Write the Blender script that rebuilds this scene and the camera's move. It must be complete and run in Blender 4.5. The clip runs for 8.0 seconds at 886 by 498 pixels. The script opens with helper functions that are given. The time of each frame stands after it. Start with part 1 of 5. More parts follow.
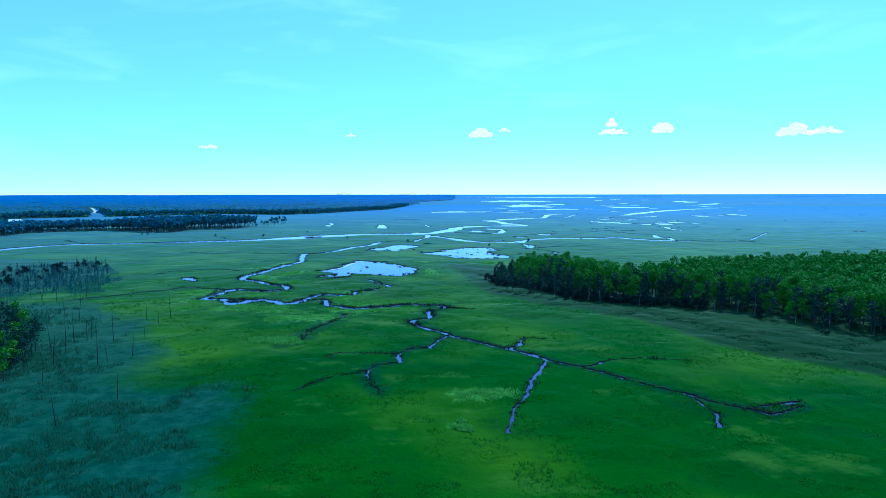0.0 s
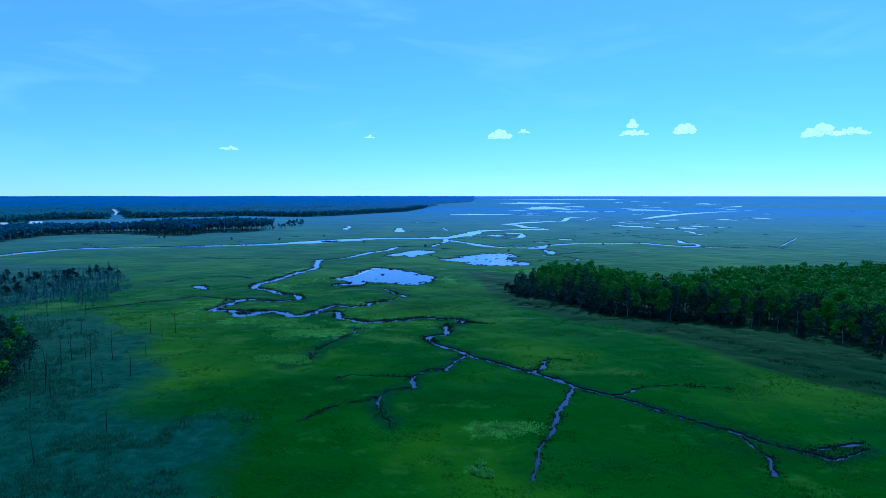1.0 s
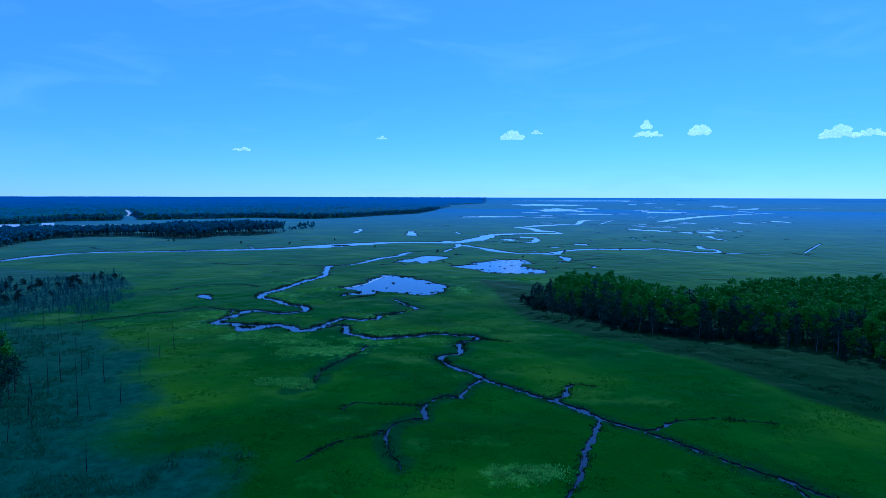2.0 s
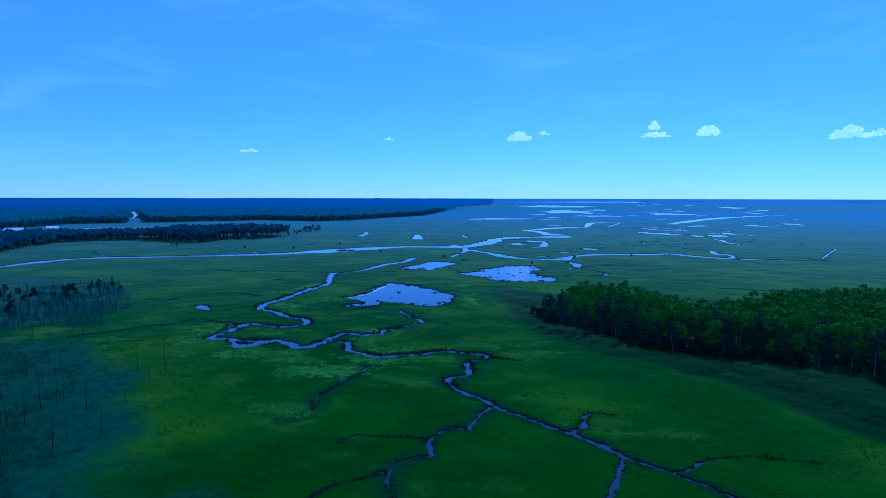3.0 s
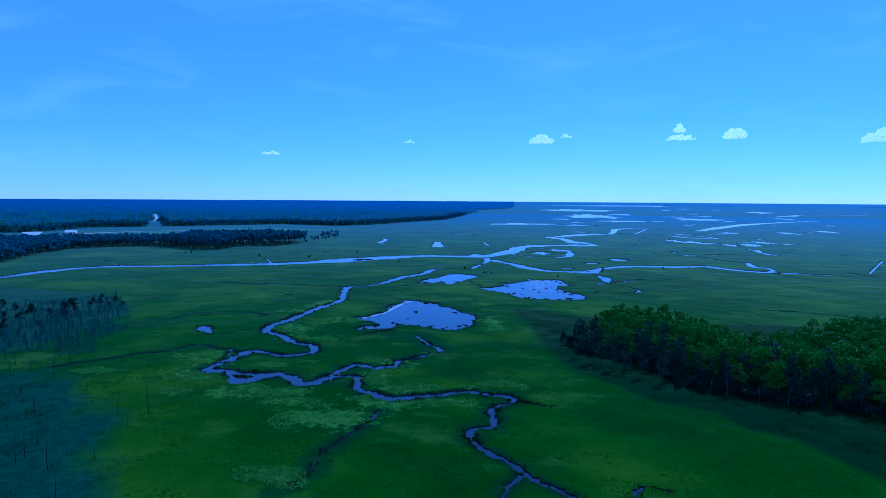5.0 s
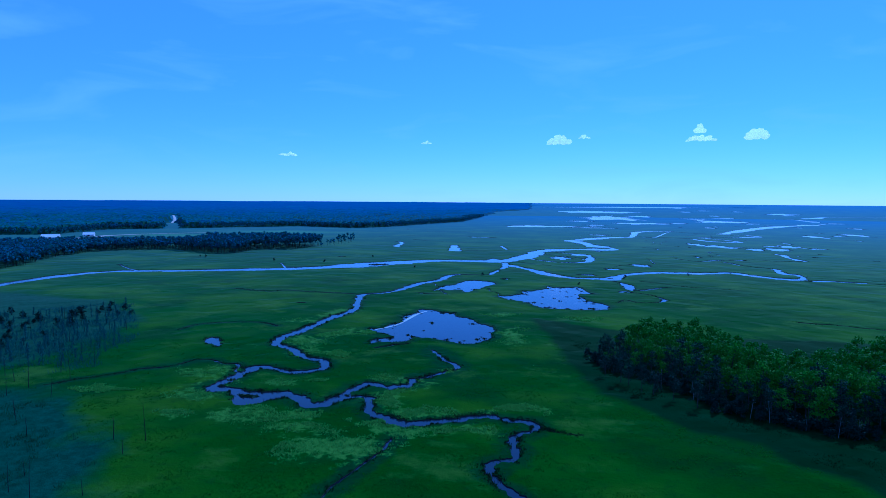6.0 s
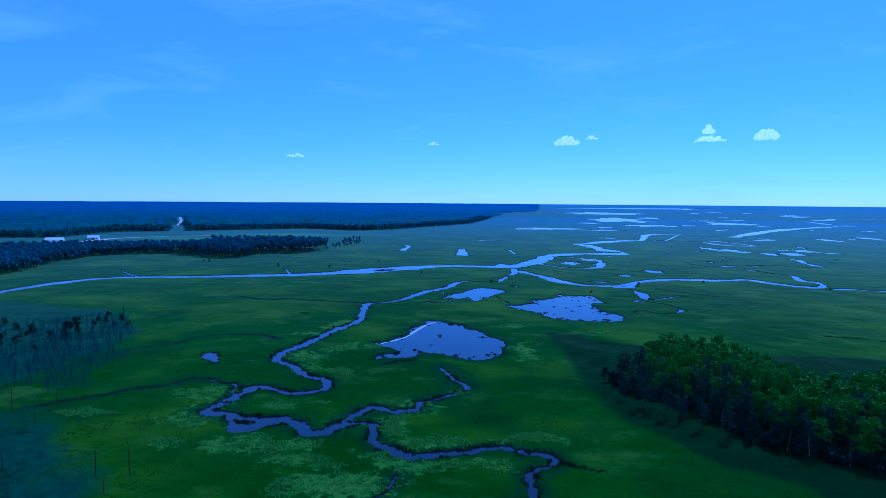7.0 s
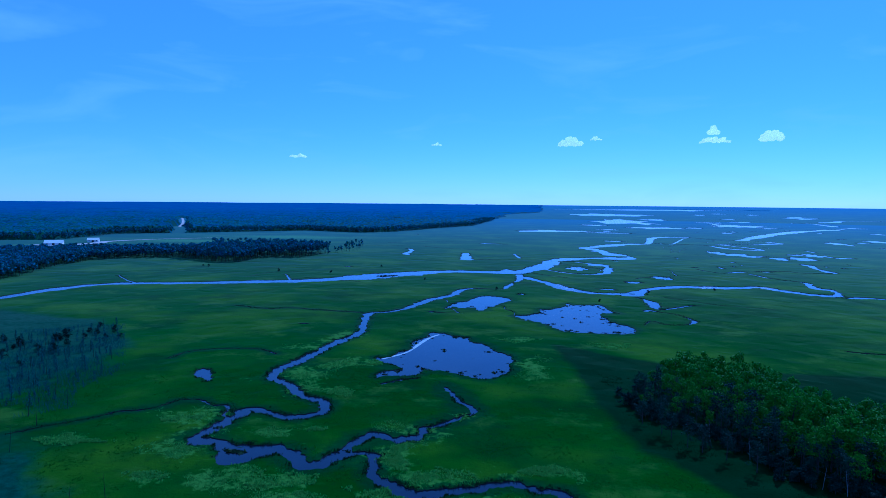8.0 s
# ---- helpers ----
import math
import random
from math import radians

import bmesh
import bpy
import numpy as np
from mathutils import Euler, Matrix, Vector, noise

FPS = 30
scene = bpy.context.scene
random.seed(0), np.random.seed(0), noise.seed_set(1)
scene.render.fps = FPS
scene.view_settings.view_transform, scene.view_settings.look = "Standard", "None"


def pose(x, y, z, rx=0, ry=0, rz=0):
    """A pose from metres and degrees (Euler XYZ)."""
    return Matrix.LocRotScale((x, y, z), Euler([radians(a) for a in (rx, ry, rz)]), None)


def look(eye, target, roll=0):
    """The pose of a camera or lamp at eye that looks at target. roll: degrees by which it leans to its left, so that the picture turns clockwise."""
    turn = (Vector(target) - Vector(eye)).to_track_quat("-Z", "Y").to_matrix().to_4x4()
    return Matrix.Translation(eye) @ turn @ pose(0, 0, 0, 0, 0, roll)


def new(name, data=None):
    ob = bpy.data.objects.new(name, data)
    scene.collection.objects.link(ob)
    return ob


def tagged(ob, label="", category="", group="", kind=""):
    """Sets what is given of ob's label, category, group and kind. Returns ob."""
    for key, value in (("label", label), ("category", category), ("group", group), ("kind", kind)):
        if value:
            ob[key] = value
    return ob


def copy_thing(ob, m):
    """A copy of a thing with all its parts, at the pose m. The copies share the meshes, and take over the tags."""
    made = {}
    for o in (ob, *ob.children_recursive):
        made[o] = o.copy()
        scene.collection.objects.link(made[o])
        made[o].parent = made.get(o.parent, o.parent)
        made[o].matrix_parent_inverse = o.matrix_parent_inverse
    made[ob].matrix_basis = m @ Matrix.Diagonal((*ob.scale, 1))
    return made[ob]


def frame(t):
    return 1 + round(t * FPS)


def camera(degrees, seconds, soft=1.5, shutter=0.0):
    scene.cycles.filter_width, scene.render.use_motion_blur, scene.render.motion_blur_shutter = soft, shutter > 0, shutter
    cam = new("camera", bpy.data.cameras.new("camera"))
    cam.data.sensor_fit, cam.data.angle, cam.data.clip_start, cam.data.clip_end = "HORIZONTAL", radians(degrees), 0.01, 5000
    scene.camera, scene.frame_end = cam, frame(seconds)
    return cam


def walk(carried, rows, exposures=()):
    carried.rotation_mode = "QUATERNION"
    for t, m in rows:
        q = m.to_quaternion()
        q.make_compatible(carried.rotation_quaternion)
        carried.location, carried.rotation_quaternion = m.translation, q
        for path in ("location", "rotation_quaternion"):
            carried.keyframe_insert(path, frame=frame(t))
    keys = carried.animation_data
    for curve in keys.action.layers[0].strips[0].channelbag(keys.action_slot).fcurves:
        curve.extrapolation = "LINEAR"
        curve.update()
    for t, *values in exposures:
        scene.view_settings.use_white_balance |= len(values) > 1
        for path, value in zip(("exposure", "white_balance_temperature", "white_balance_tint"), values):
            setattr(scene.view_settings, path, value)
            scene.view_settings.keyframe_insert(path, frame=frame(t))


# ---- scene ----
cam = camera(70.9, 8.0, soft=0.75)
PATH = [
    (0, (0.437, -2.961, 43.135), (0.424, -0.969, 42.96), -0.1),
    (0.5, (0.732, 3.334, 44.377), (0.686, 5.326, 44.203), -0.1),
    (1, (0.426, 9.755, 45.577), (0.354, 11.747, 45.406), -0.0),
    (1.5, (-0.149, 16.21, 46.986), (-0.243, 18.2, 46.817), 0.1),
    (3, (-1.553, 34.716, 51.353), (-1.684, 36.705, 51.187), 0.1),
    (3.5, (-1.852, 40.86, 52.767), (-1.994, 42.849, 52.604), 0.1),
    (4, (-2.274, 47.223, 54.157), (-2.427, 49.211, 53.994), 0.2),
    (4.5, (-2.991, 53.32, 55.413), (-3.161, 55.306, 55.252), 0.3),
    (6, (-5.123, 71.921, 59.274), (-5.373, 73.899, 59.117), 0.4),
    (6.5, (-6.468, 78.425, 60.931), (-6.731, 80.401, 60.775), 0.4),
    (7, (-7.67, 84.872, 62.473), (-7.941, 86.847, 62.318), 0.4),
    (7.5, (-9.032, 91.1, 63.879), (-9.308, 93.075, 63.727), 0.5),
    (8, (-10.013, 97.166, 66.05), (-10.294, 99.14, 65.896), 0.5),
]
EXPOSURES = [(0.0, 0.88, 3780, 2), (0.5, 0.56, 3720, 5), (1.0, 0.19, 3660, 9), (1.5, -0.07, 3560, 13), (3.0, -0.22, 3470, 18), (8.0, -0.22, 3440, 22)]
walk(cam, [(t, look(eye, target, roll)) for t, eye, target, roll in PATH], EXPOSURES)

# ---- light ----
SUN_AZ, SUN_EL = 26.0, 44.0
world = bpy.data.worlds.new("world")
scene.world = world
world.use_nodes = True
wt = world.node_tree
wn, wl = wt.nodes, wt.links
wn.clear()
w_out, w_bg = wn.new("ShaderNodeOutputWorld"), wn.new("ShaderNodeBackground")
w_sky = wn.new("ShaderNodeTexSky")
w_sky.sky_type, w_sky.sun_disc = "NISHITA", False
w_sky.sun_elevation, w_sky.sun_rotation = radians(SUN_EL), radians(SUN_AZ)
w_sky.altitude, w_sky.air_density, w_sky.dust_density, w_sky.ozone_density = 1000.0, 0.80, 0.2, 2.6
# a thin even veil of haze, a little thicker in wisps of cirrus
w_co, w_map = wn.new("ShaderNodeTexCoord"), wn.new("ShaderNodeMapping")
w_map.inputs["Rotation"].default_value = (0, radians(-14), radians(20))
w_map.inputs["Scale"].default_value = (2.4, 3.4, 11.0)
w_noise = wn.new("ShaderNodeTexNoise")
w_noise.inputs["Scale"].default_value, w_noise.inputs["Detail"].default_value = 1.9, 6.0
w_noise.inputs["Distortion"].default_value = 0.6
w_ramp = wn.new("ShaderNodeMapRange")
w_ramp.inputs["From Min"].default_value, w_ramp.inputs["From Max"].default_value = 0.52, 0.78
w_ramp.inputs["To Max"].default_value = 0.34
w_veil, w_mix = wn.new("ShaderNodeMix"), wn.new("ShaderNodeMix")
w_veil.data_type = w_mix.data_type = "RGBA"
w_veil.inputs["Factor"].default_value, w_veil.inputs["B"].default_value = 0.40, (3.0, 4.0, 5.9, 1)
w_mix.inputs["B"].default_value = (5.0, 6.0, 7.2, 1)
wl.new(w_co.outputs["Generated"], w_map.inputs["Vector"])
wl.new(w_map.outputs["Vector"], w_noise.inputs["Vector"])
wl.new(w_noise.outputs["Fac"], w_ramp.inputs["Value"])
wl.new(w_sky.outputs["Color"], w_veil.inputs["A"])
wl.new(w_ramp.outputs["Result"], w_mix.inputs["Factor"])
wl.new(w_veil.outputs["Result"], w_mix.inputs["A"])
wl.new(w_mix.outputs["Result"], w_bg.inputs["Color"])
wl.new(w_bg.outputs["Background"], w_out.inputs["Surface"])
w_bg.inputs["Strength"].default_value = 0.11

sun_data = bpy.data.lights.new("sun", "SUN")
sun_data.energy, sun_data.angle, sun_data.color = 2.45, radians(0.6), (1.0, 0.95, 0.86)
sun = new("sun", sun_data)
sun.matrix_world = look((0, 0, 300), (-math.sin(radians(SUN_AZ)) * 300, -math.cos(radians(SUN_AZ)) * 300, 300 - 300 * math.tan(radians(SUN_EL))))


# ---- materials ----
class Nodes:
    """Short writing for a node material."""

    def __init__(self, name, roughness=0.8, specular=0.3):
        self.m = bpy.data.materials.new(name)
        self.m.use_nodes = True
        self.t = self.m.node_tree
        self.b = self.t.nodes["Principled BSDF"]
        self.b.inputs["Roughness"].default_value = roughness
        self.b.inputs["Specular IOR Level"].default_value = specular
        self.co = self.t.nodes.new("ShaderNodeTexCoord")
        self.ge = self.t.nodes.new("ShaderNodeNewGeometry")

    def link(self, a, b):
        self.t.links.new(a, b)

    def noise(self, scale, detail=4.0, rough=0.55, stretch=None):
        n = self.t.nodes.new("ShaderNodeTexNoise")
        n.inputs["Scale"].default_value, n.inputs["Detail"].default_value, n.inputs["Roughness"].default_value = scale, detail, rough
        if stretch:
            k = self.t.nodes.new("ShaderNodeMapping")
            k.inputs["Scale"].default_value = stretch
            self.link(self.ge.outputs["Position"], k.inputs["Vector"])
            self.link(k.outputs["Vector"], n.inputs["Vector"])
        else:
            self.link(self.ge.outputs["Position"], n.inputs["Vector"])
        return n.outputs["Fac"]

    def attr(self, name):
        n = self.t.nodes.new("ShaderNodeAttribute")
        n.attribute_name = name
        return n.outputs["Fac"]

    def ramp(self, v, lo, hi, to_lo=0.0, to_hi=1.0):
        n = self.t.nodes.new("ShaderNodeMapRange")
        n.inputs["From Min"].default_value, n.inputs["From Max"].default_value = lo, hi
        n.inputs["To Min"].default_value, n.inputs["To Max"].default_value = to_lo, to_hi
        self.link(v, n.inputs["Value"])
        return n.outputs["Result"]

    def math(self, op, a, b):
        n = self.t.nodes.new("ShaderNodeMath")
        n.operation = op
        for k, v in enumerate((a, b)):
            if isinstance(v, (int, float)):
                n.inputs[k].default_value = v
            else:
                self.link(v, n.inputs[k])
        return n.outputs["Value"]

    def mix(self, fac, a, b):
        n = self.t.nodes.new("ShaderNodeMix")
        n.data_type = "RGBA"
        for key, v in (("Factor", fac), ("A", a), ("B", b)):
            if isinstance(v, tuple):
                n.inputs[key].default_value = (*v, 1)
            elif isinstance(v, (int, float)):
                n.inputs[key].default_value = v
            else:
                self.link(v, n.inputs[key])
        return n.outputs["Result"]

    def colour(self, c):
        if isinstance(c, tuple):
            self.b.inputs["Base Color"].default_value = (*c, 1)
        else:
            self.link(c, self.b.inputs["Base Color"])

    def bump(self, h, strength=0.4, distance=0.1):
        n = self.t.nodes.new("ShaderNodeBump")
        n.inputs["Strength"].default_value, n.inputs["Distance"].default_value = strength, distance
        self.link(h, n.inputs["Height"])
        self.link(n.outputs["Normal"], self.b.inputs["Normal"])

    def haze_gleam(self, power, most, tint=(0.31, 0.38, 0.56), rough=0.4):
        """Tinted gloss mirrors the low sky at edge-on views, standing in for distance haze."""
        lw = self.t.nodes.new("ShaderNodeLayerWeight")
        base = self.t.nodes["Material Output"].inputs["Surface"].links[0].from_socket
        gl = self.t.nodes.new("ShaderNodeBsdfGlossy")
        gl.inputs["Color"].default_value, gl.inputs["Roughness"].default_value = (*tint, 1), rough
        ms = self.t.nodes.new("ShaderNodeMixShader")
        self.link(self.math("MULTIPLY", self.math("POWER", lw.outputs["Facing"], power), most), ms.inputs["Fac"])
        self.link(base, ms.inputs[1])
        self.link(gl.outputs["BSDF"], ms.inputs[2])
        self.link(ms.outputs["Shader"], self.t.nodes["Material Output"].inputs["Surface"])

    def haze_sheen(self, weight, rough=0.16):
        """Blue grazing sheen that puts distance haze onto far foliage."""
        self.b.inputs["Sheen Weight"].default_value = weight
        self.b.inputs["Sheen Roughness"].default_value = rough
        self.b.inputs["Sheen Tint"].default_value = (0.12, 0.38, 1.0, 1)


def marsh_material():
    n = Nodes("marsh_grass_sheet", 0.9, 0.0)
    fine, tuft = n.noise(0.9, 5, 0.65), n.noise(3.5, 3, 0.6)
    c = n.mix(n.ramp(n.noise(0.007, 3), 0.36, 0.64), (0.0086, 0.0482, 0.0009), (0.0172, 0.0688, 0.0009))
    c = n.mix(n.ramp(n.noise(0.015, 3, 0.5), 0.47, 0.64, 0, 0.95), c, (0.0568, 0.1187, 0.0009))
    c = n.mix(n.ramp(n.noise(0.026, 4, 0.55), 0.52, 0.68, 0, 0.75), c, (0.0069, 0.0344, 0.0043))
    c = n.mix(n.ramp(n.noise(0.019, 4, 0.6, (0.8, 1.3, 1.0)), 0.53, 0.68, 0, 0.5), c, (0.0103, 0.0430, 0.0086))
    c = n.mix(n.ramp(n.noise(0.10, 5, 0.65), 0.48, 0.72, 0, 0.4), c, (0.0292, 0.0826, 0.0026))
    c = n.mix(n.ramp(fine, 0.46, 0.74, 0, 0.35), c, (0.0292, 0.0826, 0.0034))
    c = n.mix(n.ramp(n.noise(0.03, 7, 0.7, (0.85, 1.1, 1.0)), 0.55, 0.65, 0, 0.65), c, (0.0688, 0.1290, 0.0103))
    c = n.mix(n.ramp(n.noise(0.28, 6, 0.7), 0.52, 0.70, 0, 0.4), c, (0.0077, 0.0310, 0.0069))
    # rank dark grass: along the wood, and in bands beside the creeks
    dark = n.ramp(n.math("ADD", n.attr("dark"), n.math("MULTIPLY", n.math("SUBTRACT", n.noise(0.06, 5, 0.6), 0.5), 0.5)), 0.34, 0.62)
    # the grass by the wood is darkened further for shadow and vignette
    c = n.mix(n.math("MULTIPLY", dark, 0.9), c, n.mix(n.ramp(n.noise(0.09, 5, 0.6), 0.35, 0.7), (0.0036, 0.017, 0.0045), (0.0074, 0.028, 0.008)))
    bank = n.ramp(n.math("ADD", n.attr("bank"), n.math("MULTIPLY", n.math("SUBTRACT", n.noise(0.16, 5, 0.65), 0.5), 1.3)), 0.42, 0.80)
    c = n.mix(n.math("MULTIPLY", bank, 0.75), c, n.mix(n.ramp(n.noise(0.5, 5, 0.7), 0.35, 0.7), (0.0060, 0.0292, 0.0077), (0.0138, 0.0516, 0.0138)))
    # taller blue-green reeds, by plan
    reed = n.ramp(n.math("ADD", n.attr("reed"), n.math("MULTIPLY", n.math("SUBTRACT", n.noise(0.05, 5, 0.6), 0.5), 1.2)), 0.30, 0.72)
    rc = n.mix(n.ramp(n.noise(0.35, 5, 0.7), 0.40, 0.72), (0.014, 0.045, 0.021), (0.033, 0.080, 0.040))
    c = n.mix(reed, c, rc)
    # pale broad-leaved patches
    pale = n.ramp(n.math("ADD", n.attr("pale"), n.math("MULTIPLY", n.math("SUBTRACT", n.noise(0.35, 7, 0.72), 0.5), 2.4)), 0.46, 0.72)
    c = n.mix(n.math("MULTIPLY", pale, 0.8), c, (0.100, 0.205, 0.020))
    # wet, dark margins beside the channels
    edge = n.ramp(n.math("ADD", n.attr("edge"), n.math("MULTIPLY", n.math("SUBTRACT", n.noise(0.8, 5, 0.7), 0.5), 1.2)), 0.66, 1.1, 0, 0.6)
    c = n.mix(edge, c, (0.022, 0.040, 0.014))
    n.colour(c)
    n.bump(n.math("ADD", tuft, n.math("MULTIPLY", fine, 2.0)), 0.7, 0.25)
    # three tinted gloss layers stand for haze: pale mid-distance, blue towards the skyline
    n.haze_gleam(10.0, 0.42, (0.38, 0.48, 0.22), 0.85)
    n.haze_gleam(26.0, 0.50, (0.09, 0.21, 0.60), 0.9)
    n.haze_gleam(64.0, 0.75, (0.03, 0.13, 0.58), 0.9)
    return n.m


def simple(name, a, b, scale, roughness=0.85, specular=0.2, bump=0.0, dist=0.05, haze_gleam=0.0, edge=None):
    n = Nodes(name, roughness, specular)
    f = n.noise(scale, 5, 0.65)
    n.colour(n.mix(n.ramp(f, 0.3, 0.7), a, b))
    n.haze_sheen(haze_gleam, 0.3)
    if bump:
        n.bump(f, bump, dist)
    if edge:
        n.haze_gleam(*edge)
    return n.m


def leafy(name, a, b, c, translucent=0.25, haze_gleam=0.0, gloss=0.04, edge=None):
    """Leaves: colour varies from clump to clump and tree to tree; some light passes through."""
    n = Nodes(name, 0.55, gloss)
    o = n.t.nodes.new("ShaderNodeObjectInfo")
    col = n.mix(n.ge.outputs["Random Per Island"], a, b)
    col = n.mix(n.math("MULTIPLY", o.outputs["Random"], 0.6), col, c)
    n.colour(col)
    n.haze_sheen(haze_gleam, 0.3)
    tr = n.t.nodes.new("ShaderNodeBsdfTranslucent")
    n.link(col, tr.inputs["Color"])
    ms = n.t.nodes.new("ShaderNodeMixShader")
    ms.inputs["Fac"].default_value = translucent
    n.link(n.b.outputs["BSDF"], ms.inputs[1])
    n.link(tr.outputs["BSDF"], ms.inputs[2])
    n.link(ms.outputs["Shader"], n.t.nodes["Material Output"].inputs["Surface"])
    if edge:
        n.haze_gleam(*edge)
    return n.m


def water_material():
    n = Nodes("still_tidal_water", 0.10, 0.5)
    n.b.inputs["IOR"].default_value = 1.333
    n.colour(n.mix(n.ramp(n.noise(0.06, 4), 0.35, 0.7), (0.008, 0.011, 0.017), (0.014, 0.018, 0.026)))
    n.bump(n.noise(1.6, 3, 0.5, (1, 0.6, 1)), 0.30, 0.05)
    return n.m


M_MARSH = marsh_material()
M_MUD = simple("wet_dark_mud", (0.018, 0.016, 0.012), (0.045, 0.038, 0.026), 2.0, 0.5, 0.4, 0.6, 0.1)
M_WATER = water_material()
M_BARK = simple("dark_bark", (0.030, 0.024, 0.020), (0.095, 0.080, 0.068), 3.0, 0.9, 0.1, 0.5)
M_DEAD = simple("weathered_grey_deadwood", (0.012, 0.016, 0.012), (0.046, 0.052, 0.042), 2.0, 0.9, 0.1, 0.4)
# dark needles, taken darker for the shade on the wood's front
M_PINE = leafy("pine_needles", (0.008, 0.026, 0.018), (0.024, 0.058, 0.028), (0.014, 0.038, 0.022), 0.12)
M_BROAD = leafy("broad_leaves", (0.026, 0.095, 0.006), (0.150, 0.300, 0.006), (0.070, 0.175, 0.006), 0.14)
M_CEDAR = leafy("cedar_sprays", (0.008, 0.022, 0.016), (0.020, 0.042, 0.024), (0.012, 0.030, 0.020), 0.1)
# distance haze is mixed in: bluish base, blue sheen and blue gloss
M_FAR = leafy("hazed_distant_canopy", (0.036, 0.092, 0.066), (0.090, 0.176, 0.108), (0.058, 0.130, 0.086), 0.3, 0.8, 0.08, (0.8, 0.42, (0.045, 0.14, 0.50), 0.95))
M_GRASS = leafy("cordgrass_blades", (0.028, 0.102, 0.004), (0.078, 0.168, 0.006), (0.048, 0.13, 0.005), 0.5)
M_REED = leafy("reed_blades", (0.026, 0.074, 0.025), (0.062, 0.122, 0.048), (0.040, 0.094, 0.034), 0.5)
M_LEAFY = leafy("pale_marsh_leaves", (0.090, 0.210, 0.016), (0.24, 0.42, 0.055), (0.150, 0.30, 0.030), 0.4)
# blade colour likewise lowered for the shadow over the meadow
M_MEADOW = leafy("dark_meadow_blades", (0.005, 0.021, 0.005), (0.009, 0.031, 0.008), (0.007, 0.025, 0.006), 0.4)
M_BRUSH = leafy("grey_lichened_twigs", (0.028, 0.070, 0.060), (0.066, 0.130, 0.112), (0.044, 0.098, 0.086), 0.35)
M_SEDGE = leafy("dark_sedge", (0.014, 0.030, 0.010), (0.040, 0.060, 0.018), (0.02, 0.04, 0.012), 0.1)
M_WHITE = simple("white_metal_cladding", (0.70, 0.70, 0.68), (0.82, 0.82, 0.80), 0.4, 0.5, 0.4)
M_ROOF = simple("pale_metal_roof", (0.60, 0.61, 0.62), (0.78, 0.78, 0.78), 0.3, 0.4, 0.5)
M_GLASS = simple("dark_window_glass", (0.02, 0.02, 0.025), (0.04, 0.04, 0.05), 1.0, 0.1, 0.5)
M_PALEWOOD = simple("bleached_deadwood", (0.14, 0.135, 0.13), (0.34, 0.33, 0.32), 2.0, 0.9, 0.1, 0.4)
M_ALGAE = simple("pale_floating_algae", (0.30, 0.34, 0.33), (0.55, 0.60, 0.60), 0.8, 0.7, 0.2, 0.3)
M_SAND = simple("pale_sandy_track", (0.40, 0.36, 0.30), (0.58, 0.54, 0.46), 0.15, 0.9, 0.1)


def cloud_material():
    n = Nodes("glowing_cloud", 1.0, 0.0)
    n.colour((0.92, 0.93, 0.95))
    tr = n.t.nodes.new("ShaderNodeBsdfTranslucent")
    tr.inputs["Color"].default_value = (0.95, 0.95, 0.97, 1)
    ms = n.t.nodes.new("ShaderNodeMixShader")
    ms.inputs["Fac"].default_value = 0.5
    n.link(n.b.outputs["BSDF"], ms.inputs[1])
    n.link(tr.outputs["BSDF"], ms.inputs[2])
    # added glow stands in for sunlight scattered through the cloud
    glow = n.t.nodes.new("ShaderNodeEmission")
    glow.inputs["Color"].default_value, glow.inputs["Strength"].default_value = (1.0, 0.95, 1.0, 1), 0.42
    both = n.t.nodes.new("ShaderNodeAddShader")
    n.link(ms.outputs["Shader"], both.inputs[0])
    n.link(glow.outputs["Emission"], both.inputs[1])
    clear = n.t.nodes.new("ShaderNodeBsdfTransparent")
    thin = n.t.nodes.new("ShaderNodeMixShader")
    n.link(n.ramp(n.noise(0.006, 2, 0.5), 0.34, 0.66, 0.36, 0.66), thin.inputs["Fac"])
    n.link(clear.outputs["BSDF"], thin.inputs[1])
    n.link(both.outputs["Shader"], thin.inputs[2])
    n.link(thin.outputs["Shader"], n.t.nodes["Material Output"].inputs["Surface"])
    return n.m


M_CLOUD = cloud_material()

# ---- shared building blocks ----
rng = np.random.default_rng(7)
HAZE_R, EDGE_R, EDGE_Z = 2500.0, 4850.0, 41.0


def rise(x, y):
    """The land climbs gently past 2.5 km, up to the skyline."""
    return np.clip((np.hypot(x, y) - HAZE_R) / (EDGE_R - HAZE_R), 0, 2) * EDGE_Z


def grid_noise(x, y, size, seed=0):
    """Smooth value noise, -1 to 1, with cells of that size."""
    x, y = np.asarray(x, float) / size, np.asarray(y, float) / size
    i, j = np.floor(x).astype(np.int64), np.floor(y).astype(np.int64)
    u, v = x - i, y - j
    u, v = u * u * (3 - 2 * u), v * v * (3 - 2 * v)

    def h(a, b):
        k = (a * 374761393 + b * 668265263 + seed * 974711) & 0x7FFFFFFF
        k = ((k ^ (k >> 13)) * 1274126177) & 0x7FFFFFFF
        return ((k ^ (k >> 16)) % 65536) / 32768.0 - 1

    return (h(i, j) * (1 - u) + h(i + 1, j) * u) * (1 - v) + (h(i, j + 1) * (1 - u) + h(i + 1, j + 1) * u) * v


